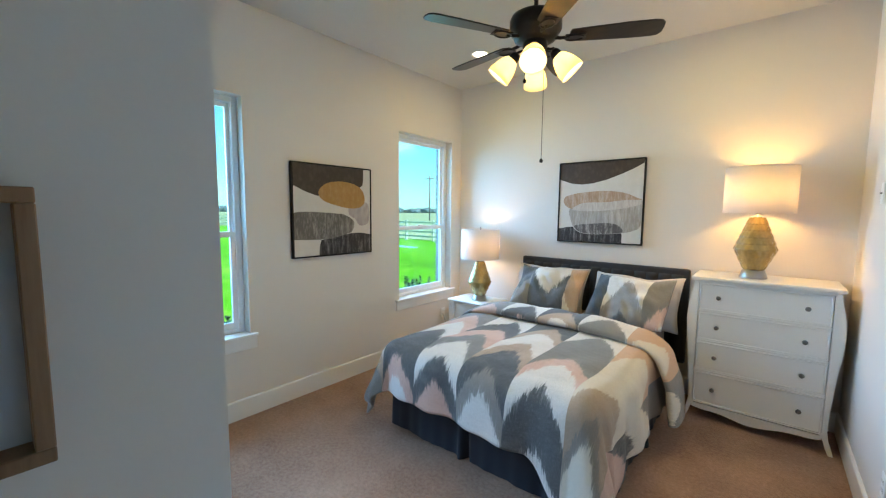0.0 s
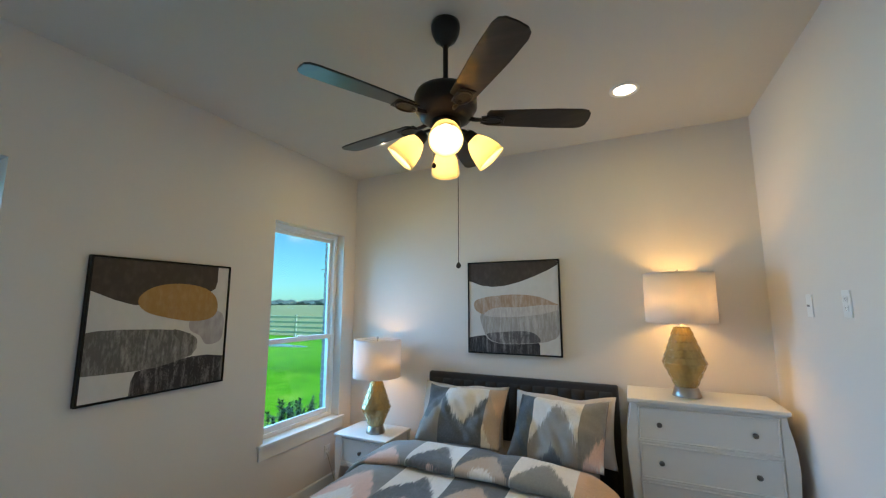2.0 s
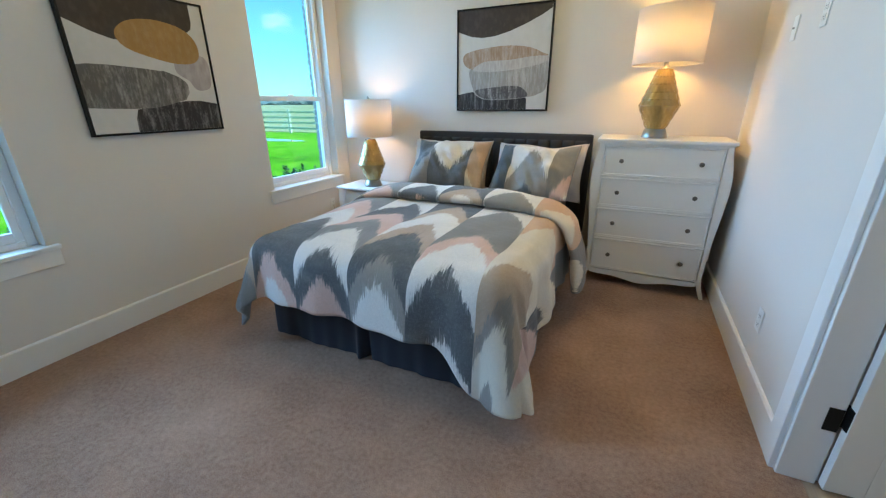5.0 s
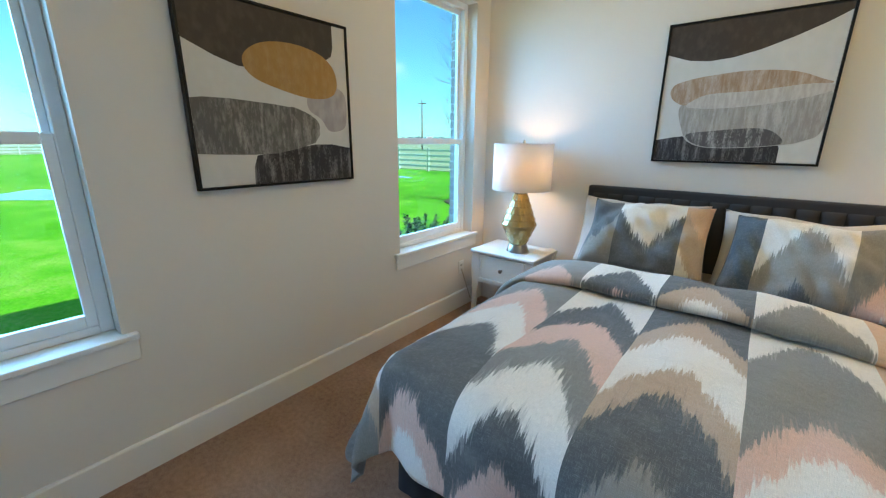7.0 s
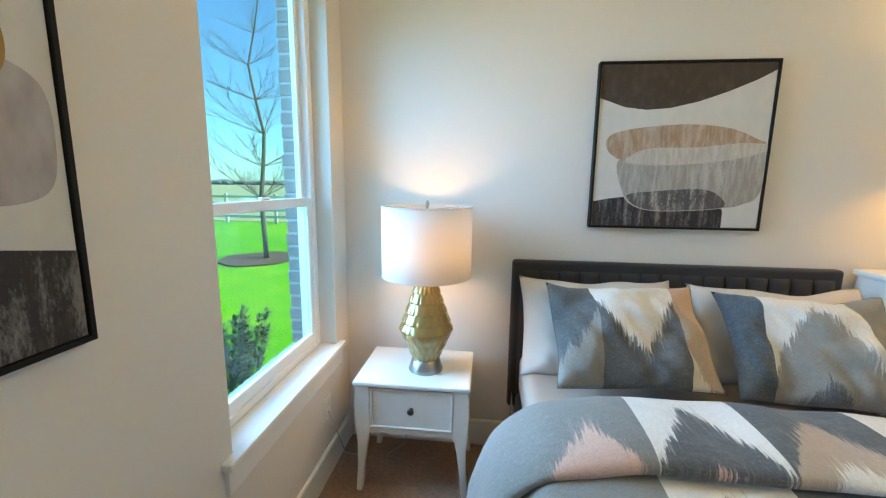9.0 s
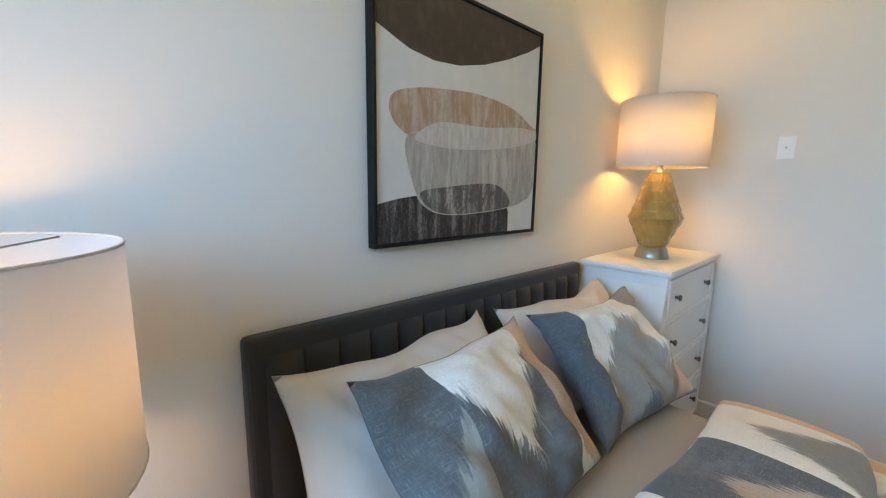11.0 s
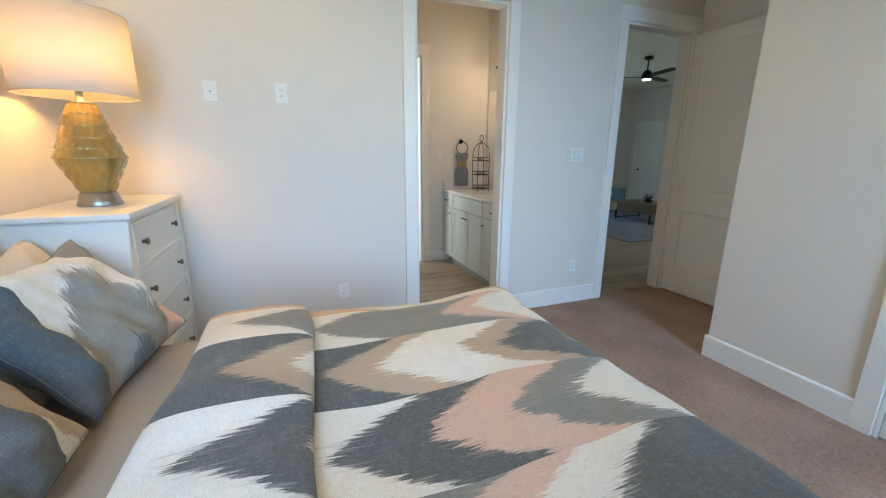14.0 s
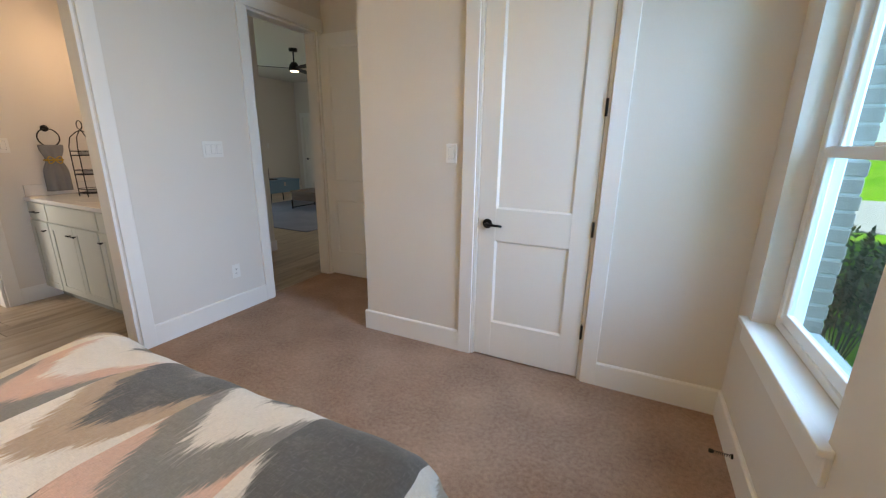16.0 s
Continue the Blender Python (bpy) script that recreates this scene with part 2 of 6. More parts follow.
# ---- setting: bedroom shell ----
XW, YB, XC, YC, H = -2.85, 4.03, 0.618, 0.352, 3.05
XA, YS = -0.545, -0.62            # alcove: closet side wall, south end
W1, W2, WZ = (0.565, 1.405), (2.97, 3.845), (0.642, 2.40)
BATH_Y, ENTRY_Y, CLOSET_X, DOOR_H = (1.36, 2.08), (-0.525, 0.235), (-2.13, -1.41), 2.42
wall("wall_west", "x", -2.97, XW, YS - 0.12, YB + 0.12, -0.02, H, [(*W1, *WZ), (*W2, *WZ)], label="smooth greige wall with two tall windows")
wall("wall_north", "y", YB, YB + 0.12, XW, XC, -0.02, H, [], label="smooth greige wall behind the bed")
wall("wall_east", "x", XC, XC + 0.12, YS - 0.12, YB + 0.12, -0.02, H, [(*BATH_Y, -0.02, DOOR_H), (*ENTRY_Y, -0.02, DOOR_H)], label="smooth greige wall with two doorways")
wall("wall_closet_front", "y", YC - 0.12, YC, XW, XA, -0.02, H, [(*CLOSET_X, -0.02, DOOR_H)], label="smooth greige wall with the closet door")
wall("wall_closet_side", "x", XA - 0.12, XA, YS, YC - 0.12, -0.02, H, [], label="smooth greige wall beside the entry")
wall("wall_south", "y", YS - 0.12, YS, XW, XC, -0.02, H, [], label="smooth greige wall behind the entry door")
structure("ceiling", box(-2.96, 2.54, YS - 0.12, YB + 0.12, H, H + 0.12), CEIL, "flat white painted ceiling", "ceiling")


def carpet_material():
    m = bpy.data.materials.new("taupe_cut_pile_carpet")
    m.use_nodes = True
    nt = m.node_tree
    p = nt.nodes["Principled BSDF"]
    mn = node_helper(nt)
    tc = nt.nodes.new("ShaderNodeTexCoord")
    big, mid, fine = (nt.nodes.new("ShaderNodeTexNoise") for _ in range(3))
    for n, s, d in ((big, 2.6, 4), (mid, 48, 5), (fine, 230, 2)):
        n.inputs["Scale"].default_value, n.inputs["Detail"].default_value = s, d
        nt.links.new(tc.outputs["Object"], n.inputs["Vector"])
    f = mn("ADD", mn("MULTIPLY", big.outputs[0], 0.42), mn("ADD", mn("MULTIPLY", mid.outputs[0], 0.36), mn("MULTIPLY", fine.outputs[0], 0.48)))
    cr = nt.nodes.new("ShaderNodeValToRGB")
    cr.color_ramp.elements[0].position, cr.color_ramp.elements[0].color = 0.46, (0.235, 0.132, 0.090, 1)
    cr.color_ramp.elements[1].position, cr.color_ramp.elements[1].color = 0.80, (0.52, 0.335, 0.242, 1)
    nt.links.new(f, cr.inputs[0])
    nt.links.new(cr.outputs[0], p.inputs["Base Color"])
    bp = nt.nodes.new("ShaderNodeBump")
    bp.inputs["Strength"].default_value, bp.inputs["Distance"].default_value = 0.9, 0.007
    nt.links.new(mn("ADD", fine.outputs[0], mn("MULTIPLY", mid.outputs[0], 0.8)), bp.inputs["Height"])
    nt.links.new(bp.outputs[0], p.inputs["Normal"])
    p.inputs["Roughness"].default_value, p.inputs["Specular IOR Level"].default_value, p.inputs["Sheen Weight"].default_value = 0.95, 0.1, 0.12
    return m


CARPET = carpet_material()
structure("floor", box(XW - 0.01, 0.70, YS - 0.01, YB + 0.01, -0.10, 0.0), CARPET, "taupe cut-pile bedroom carpet", "carpet")


def baseboard(x0, x1, y0, y1, side):
    """A tall flat baseboard with an eased top, along one wall; side says which way it faces."""
    t, h = 0.016, 0.15
    if side == "+x":
        pts, ax, d = [(0, 0), (t, 0), (t, h - 0.008), (t - 0.007, h), (0, h)], "y", (y0, y1)
        bm = extrude_outline([(x0 + a, b) for a, b in pts], *d, axis=ax)
    elif side == "-x":
        bm = extrude_outline([(x0 - a, b) for a, b in [(0, 0), (t, 0), (t, h - 0.008), (t - 0.007, h), (0, h)]], y0, y1, axis="y")
    elif side == "+y":
        bm = extrude_outline([(y0 + a, b) for a, b in [(0, 0), (t, 0), (t, h - 0.008), (t - 0.007, h), (0, h)]], x0, x1, axis="x")
    else:
        bm = extrude_outline([(y0 - a, b) for a, b in [(0, 0), (t, 0), (t, h - 0.008), (t - 0.007, h), (0, h)]], x0, x1, axis="x")
    return structure("baseboard", bm, TRIM, "white painted flat baseboard", "baseboard")


CAS = 0.092
baseboard(XW, XW, YC, YB, "+x")
baseboard(XW + 0.016, XC - 0.016, YB, YB, "-y")
baseboard(XC, XC, BATH_Y[1] + CAS, YB, "-x")
baseboard(XC, XC, ENTRY_Y[1] + CAS, BATH_Y[0] - CAS, "-x")
baseboard(XW + 0.016, CLOSET_X[0] - CAS, YC, YC, "+y")
baseboard(CLOSET_X[1] + CAS, XA + 0.016, YC, YC, "+y")
baseboard(XA, XA, YS, YC, "+x")
baseboard(XA + 0.016, XC, YS, YS, "+y")


def door_trim(name, axis, face, back, u0, u1, top, out, label):
    """Casing on both faces of a doorway and its jamb lining; face and back are the wall's two planes, out the way the face looks (+1 or -1)."""
    root = thing(name, (0, 0, 0), label, "door frame", "", "structure")

    def b(a0, a1, d0, d1, z0, z1, bev=0.002):
        d0, d1 = sorted((d0, d1))
        return box(d0, d1, a0, a1, z0, z1, bev) if axis == "x" else box(a0, a1, d0, d1, z0, z1, bev)
    for nm, pl, o in (("casing", face, out), ("back_casing", back, -out)):
        t = 0.018
        part(nm, b(u0 - CAS, u0 - 0.006, pl, pl + o * t, 0, top + 0.006), TRIM, root)
        part(nm, b(u1 + 0.006, u1 + CAS, pl, pl + o * t, 0, top + 0.006), TRIM, root)
        part("head_casing", b(u0 - CAS, u1 + CAS, pl, pl + o * (t + 0.003), top + 0.0065, top + 0.115), TRIM, root)
    lo, hi = sorted((face - out * 0.0, back))
    part("jamb", b(u0, u0 + 0.016, lo, hi, 0, top), TRIM, root)
    part("jamb", b(u1 - 0.016, u1, lo, hi, 0, top), TRIM, root)
    part("head_jamb", b(u0 + 0.016, u1 - 0.016, lo, hi, top - 0.016, top), TRIM, root)
    return root


def panel_door(name, w, h, label, hinge_z=(0.32, 0.95, 1.6, 2.2), lever_both=True):
    """A two-panel shaker door leaf in its own frame: hinge edge at x=0, leaf along +x, front face towards +y, 35 mm thick."""
    t = 0.035
    root = thing(name, (0, 0, 0), label, "door", "", "structure")
    st, rails = 0.115, [(0.012, 0.262), (0.822, 1.022), (h - 0.115, h)]
    part("stile", box(0, st, -t, 0, 0.012, h, 0.0015), DOORW, root)
    part("stile", box(w - st, w, -t, 0, 0.012, h, 0.0015), DOORW, root)
    for a, b in rails:
        part("rail", box(st, w - st, -t, 0, a, b), DOORW, root)
    for (a, b), (c, d) in zip(rails, rails[1:]):
        pnl = bmesh.new()
        x0, x1, z0, z1, e = st, w - st, b, c, 0.012
        for y, s in ((-0.0005, 1), (-t + 0.0005, -1)):
            deep = y - s * 0.010
            o = [pnl.verts.new(q) for q in ((x0, y, z0), (x1, y, z0), (x1, y, z1), (x0, y, z1))]
            i = [pnl.verts.new(q) for q in ((x0 + e, deep, z0 + e), (x1 - e, deep, z0 + e), (x1 - e, deep, z1 - e), (x0 + e, deep, z1 - e))]
            pnl.faces.new(i)
            for k in range(4):
                pnl.faces.new((o[k], o[(k + 1) % 4], i[(k + 1) % 4], i[k]))
        part("door_panel", pnl, DOORW, root)
    for s in ((1, -1) if lever_both else (1,)):
        y = 0 if s > 0 else -t
        bm = bmesh.new()
        tube([(w - 0.062, y, 0.925), (w - 0.062, y + s * 0.010, 0.925)], [0.031, 0.029], 20, bm)
        tube([(w - 0.062, y + s * 0.010, 0.925), (w - 0.062, y + s * 0.046, 0.925)], 0.010, 12, bm)
        tube([(w - 0.056, y + s * 0.046, 0.925), (w - 0.11, y + s * 0.048, 0.925), (w - 0.168, y + s * 0.046, 0.923)], [0.0095, 0.0085, 0.0075], 10, bm)
        part("door_lever", bm, BLACKM, root, "matt black lever handle")
    part("latch_plate", box(w - 0.002, w + 0.003, -t + 0.006, -0.003, 0.895, 0.955, 0.001), BLACKM, root)
    for z in hinge_z:
        bm = tube([(-0.004, 0.006, z - 0.045), (-0.004, 0.006, z + 0.045)], 0.007, 10)
        box(-0.0035, 0.002, -0.03, 0.004, z - 0.044, z + 0.044, bm=bm)
        part("hinge", bm, BLACKM, root, "black door hinge")
    return root


door_trim("door_frame_closet", "y", YC, YC - 0.12, *CLOSET_X, DOOR_H, 1, "white painted casing round the closet door")
_f = door_trim("door_frame_bath", "x", XC, XC + 0.12, *BATH_Y, DOOR_H, -1, "white painted casing round the bathroom doorway")
for _z in (0.30, 0.93, 1.57, 2.197):
    part("hinge", box(XC + 0.075, XC + 0.117, BATH_Y[1] - 0.0195, BATH_Y[1] - 0.0162, _z - 0.048, _z + 0.048), BLACKM, _f, "black door hinge")
door_trim("door_frame_entry", "x", XC, XC + 0.12, *ENTRY_Y, DOOR_H, -1, "white painted casing round the bedroom entry")
_d = panel_door("door_closet", 0.682, 2.398, "closed white two-panel closet door with black lever")
_d.location = (CLOSET_X[0] + 0.019, YC - 0.004, 0.0)
_d = panel_door("door_entry", 0.80, 2.398, "open white two-panel bedroom entry door")
_d.matrix_world = pose(XC - 0.006, ENTRY_Y[0] - 0.030, 0, 0, 0, 180) @ Matrix.Diagonal((1, -1, 1, 1))
_d = panel_door("door_bath", 0.68, 2.398, "white bathroom door opened into the bathroom")
_d.matrix_world = pose(XC + 0.128, BATH_Y[1] - 0.012, 0, 0, 0, 4)


def window_unit(name, y0, y1):
    """A single-hung vinyl window in the west wall with stool and apron inside."""
    root = thing(name, (0, 0, 0), "white single-hung vinyl window with wooden stool", "window", "windows", "structure")
    z0, z1 = WZ
    xf, xb = -2.935, -3.015
    f = 0.045
    part("window_frame", box(xb, xf, y0, y0 + f, z0, z1, 0.004), VINYL, root)
    part("window_frame", box(xb, xf, y1 - f, y1, z0, z1, 0.004), VINYL, root)
    part("window_frame", box(xb, xf, y0 + f, y1 - f, z1 - f, z1, 0.004), VINYL, root)
    part("window_frame", box(xb, xf, y0 + f, y1 - f, z0, z0 + 0.035, 0.004), VINYL, root)
    zm, s = 1.395, 0.036
    a, b = y0 + f, y1 - f
    low = bmesh.new()
    box(-2.967, -2.940, a, a + s, z0 + 0.035, zm + 0.02, 0.003, bm=low)
    box(-2.967, -2.940, b - s, b, z0 + 0.035, zm + 0.02, 0.003, bm=low)
    box(-2.967, -2.940, a + s, b - s, z0 + 0.035, z0 + 0.085, 0.003, bm=low)
    box(-2.967, -2.938, a + s, b - s, zm - 0.02, zm + 0.022, 0.003, bm=low)
    sash = part("lower_sash", low, VINYL, root)
    part("sash_lock", box(-2.960, -2.942, (a + b) / 2 - 0.03, (a + b) / 2 + 0.03, zm + 0.0225, zm + 0.034, 0.003), VINYL, sash)
    up = bmesh.new()
    box(-3.002, -2.974, a, a + s - 0.01, zm - 0.02, z1 - f, 0.003, bm=up)
    box(-3.002, -2.974, b - s + 0.01, b, zm - 0.02, z1 - f, 0.003, bm=up)
    box(-3.002, -2.974, a + s - 0.01, b - s + 0.01, z1 - f - 0.03, z1 - f, 0.003, bm=up)
    box(-3.002, -2.974, a + s - 0.01, b - s + 0.01, zm - 0.02, zm + 0.012, 0.003, bm=up)
    part("upper_sash", up, VINYL, root)
    for nm, x, c0, c1, d0, d1 in (("pane", -2.954, a + s, b - s, z0 + 0.085, zm - 0.02), ("pane", -2.988, a + s - 0.01, b - s + 0.01, zm + 0.012, z1 - f - 0.03)):
        g = part(nm, box(x - 0.002, x + 0.002, c0, c1, d0, d1), GLASS, root)
        g.visible_shadow = False
    part("window_stool", box(-2.934, XW + 0.035, y0 + 0.001, y1 - 0.001, z0 - 0.022, z0 + 0.002, 0.003), TRIM, root)
    bm = box(XW + 0.0005, XW + 0.038, y0 - 0.06, y1 + 0.05, z0 - 0.022, z0 + 0.003, 0.005, 2)
    part("stool_nose", bm, TRIM, root)
    part("apron", box(XW, XW + 0.017, y0 - 0.045, y1 + 0.045, z0 - 0.115, z0 - 0.0225, 0.002), TRIM, root)
    return root


window_unit("window_1", *W1)
window_unit("window_2", *W2)

# ---- setting: bathroom, hall, living room ----
XB, YV = 2.41, 0.60
FAR_Y = (1.46, 2.14)
wall("wall_bath_south", "y", YV - 0.12, YV, XC + 0.12, 2.54, -0.02, H, [], label="greige bathroom wall behind the vanity")
wall("wall_bath_east", "x", XB, XB + 0.12, YV, 2.98, -0.02, H, [(*FAR_Y, -0.02, DOOR_H)], label="greige bathroom wall with a doorway")
wall("wall_bath_north", "y", 2.86, 2.98, XC + 0.12, XB, -0.02, H, [], label="greige bathroom wall")
door_trim("door_frame_far", "x", XB, XB + 0.12, *FAR_Y, DOOR_H, -1, "white casing round the inner bathroom door")
_d = panel_door("door_far", 0.645, 2.398, "white panelled inner bathroom door standing open")
_d.matrix_world = pose(XB + 0.128, FAR_Y[0] + 0.014, 0, 0, 0, 32) @ Matrix.Diagonal((1, -1, 1, 1))
wall("wall_side_room", "x", 4.4, 4.5, 0.58, 2.98, -0.02, H, [], CEIL, "white side room wall")
wall("wall_side_room_south", "y", 0.46, 0.58, 2.54, 4.5, -0.02, H, [], CEIL, "white side room wall")
wall("wall_side_room_north", "y", 2.98, 3.1, 2.42, 4.5, -0.02, H, [(2.9, 3.9, 0.8, 2.2)], CEIL, "white side room wall with a window opening")
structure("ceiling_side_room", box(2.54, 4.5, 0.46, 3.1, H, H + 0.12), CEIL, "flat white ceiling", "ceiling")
XH, YL = 1.92, -0.95
XE, YE = 6.9, -6.4
wall("wall_hall", "x", XH, XH + 0.12, YL, YV - 0.12, -0.02, H, [], label="white painted hall wall end")
wall("wall_living_north", "y", YL, YL + 0.12, XH + 0.12, XE, -0.02, H, [], label="painted living room wall")
wall("wall_living_east", "x", XE, XE + 0.12, YE, YL + 0.12, -0.02, H, [(-3.3, -1.3, 0.5, 2.4)], label="painted living room wall with a window")
wall("wall_living_south", "y", YE - 0.12, YE, 0.5, XE + 0.12, -0.02, H, [(5.95, 6.65, -0.02, 2.1)], label="painted living room wall with a doorway")
wall("wall_living_west", "x", 0.5, XC, YE, YS - 0.12, -0.02, H, [], label="painted living room wall")
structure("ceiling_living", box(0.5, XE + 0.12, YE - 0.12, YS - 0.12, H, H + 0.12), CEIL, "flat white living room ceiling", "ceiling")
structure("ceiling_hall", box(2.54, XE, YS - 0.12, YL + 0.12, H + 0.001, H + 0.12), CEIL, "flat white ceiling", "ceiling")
structure("baseboard", box(XH - 0.016, XH, YL, YV - 0.12, 0, 0.135, 0.003), TRIM, "white painted flat baseboard", "baseboard")
structure("baseboard", box(XH - 0.016, XH + 0.12, YL - 0.016, YL, 0, 0.135, 0.003), TRIM, "white painted flat baseboard", "baseboard")
structure("baseboard", box(XB - 0.016, XB, YV, FAR_Y[0] - CAS, 0, 0.135, 0.003), TRIM, "white painted flat baseboard", "baseboard")
structure("baseboard", box(XE - 0.016, XE, YE, YL, 0, 0.135, 0.003), TRIM, "white painted flat baseboard", "baseboard")
structure("baseboard", box(XC + 0.016, 5.95 - CAS, YE, YE + 0.016, 0, 0.135, 0.003), TRIM, "white painted flat baseboard", "baseboard")


def wood_material(name, c1, c2, c3, rough=0.4, ring=18.0, axis=0):
    m = bpy.data.materials.new(name)
    m.use_nodes = True
    nt = m.node_tree
    p = nt.nodes["Principled BSDF"]
    mn = node_helper(nt)
    tc, mp, n1, n2, oi = (nt.nodes.new(k) for k in ("ShaderNodeTexCoord", "ShaderNodeMapping", "ShaderNodeTexNoise", "ShaderNodeTexNoise", "ShaderNodeObjectInfo"))
    sc = [ring, ring, ring]
    sc[axis] = ring * 0.09
    mp.inputs["Scale"].default_value = sc
    nt.links.new(tc.outputs["Object"], mp.inputs["Vector"])
    off = nt.nodes.new("ShaderNodeVectorMath")
    off.operation = "ADD"
    cmb = nt.nodes.new("ShaderNodeCombineXYZ")
    nt.links.new(mn("MULTIPLY", oi.outputs["Random"], 37.0), cmb.inputs[0])
    nt.links.new(mn("MULTIPLY", oi.outputs["Random"], 91.0), cmb.inputs[1])
    nt.links.new(mp.outputs[0], off.inputs[0])
    nt.links.new(cmb.outputs[0], off.inputs[1])
    n1.inputs["Scale"].default_value, n1.inputs["Detail"].default_value = 1.0, 6
    n1.inputs["Distortion"].default_value = 0.7
    n2.inputs["Scale"].default_value = 7.0
    nt.links.new(off.outputs[0], n1.inputs["Vector"])
    nt.links.new(off.outputs[0], n2.inputs["Vector"])
    cr = nt.nodes.new("ShaderNodeValToRGB")
    e = cr.color_ramp.elements
    e[0].position, e[0].color = 0.28, (*c1, 1)
    e[1].position, e[1].color = 0.75, (*c3, 1)
    x = e.new(0.5)
    x.color = (*c2, 1)
    v = mn("ADD", mn("MULTIPLY", n1.outputs[0], 0.75), mn("ADD", mn("MULTIPLY", n2.outputs[0], 0.2), mn("MULTIPLY", oi.outputs["Random"], 0.22)))
    nt.links.new(mn("SUBTRACT", v, 0.08), cr.inputs[0])
    nt.links.new(cr.outputs[0], p.inputs["Base Color"])
    bp = nt.nodes.new("ShaderNodeBump")
    bp.inputs["Strength"].default_value, bp.inputs["Distance"].default_value = 0.15, 0.001
    nt.links.new(n1.outputs[0], bp.inputs["Height"])
    nt.links.new(bp.outputs[0], p.inputs["Normal"])
    p.inputs["Roughness"].default_value = rough
    return m


PLANK = wood_material("oak_look_floor_plank", (0.25, 0.175, 0.11), (0.40, 0.295, 0.205), (0.53, 0.415, 0.31), 0.32, axis=1)
SUBF = mat("dark_floor_joint", (0.06, 0.045, 0.035), 0.8)
floor_2 = structure("floor_2", box(0.701, XE + 0.12, YE - 0.12, 3.1, -0.10, -0.004), SUBF, "oak-look plank floor of bathroom and hall", "floor")


# ---- bedroom: bed ----
BX, FOOT, HEAD = -1.14, 1.985, 3.90
NAVY = mat("navy_bed_skirt_cotton", (0.010, 0.014, 0.028), 0.9, var=0.15, scale=6, grain=300, bump=0.3, dist=0.001, sheen=0.2)
CHARCOAL = mat("charcoal_velvet", (0.026, 0.025, 0.029), 0.85, var=0.12, scale=7, grain=400, bump=0.2, dist=0.0008, sheen=0.12)
SHEET = mat("taupe_sheet_cotton", (0.40, 0.34, 0.29), 0.85, var=0.06, scale=5, grain=350, bump=0.25, dist=0.001)
PILLOW = mat("pale_taupe_pillowcase", (0.61, 0.555, 0.51), 0.85, var=0.05, scale=4, grain=350, bump=0.2, dist=0.001)
WHITEF = mat("white_lacquer", (0.80, 0.79, 0.76), 0.32, var=0.015, scale=3, grain=50, bump=0.03, coat=0.1)


DYES = {"s": (0.100, 0.104, 0.108), "g": (0.215, 0.213, 0.205), "m": (0.112, 0.114, 0.115), "w": (0.72, 0.69, 0.65), "p": (0.64, 0.43, 0.36), "t": (0.44, 0.33, 0.245), "u": (0.27, 0.245, 0.22), "b": (0.078, 0.102, 0.125), "o": (0.60, 0.40, 0.27), "c": (0.70, 0.64, 0.54)}


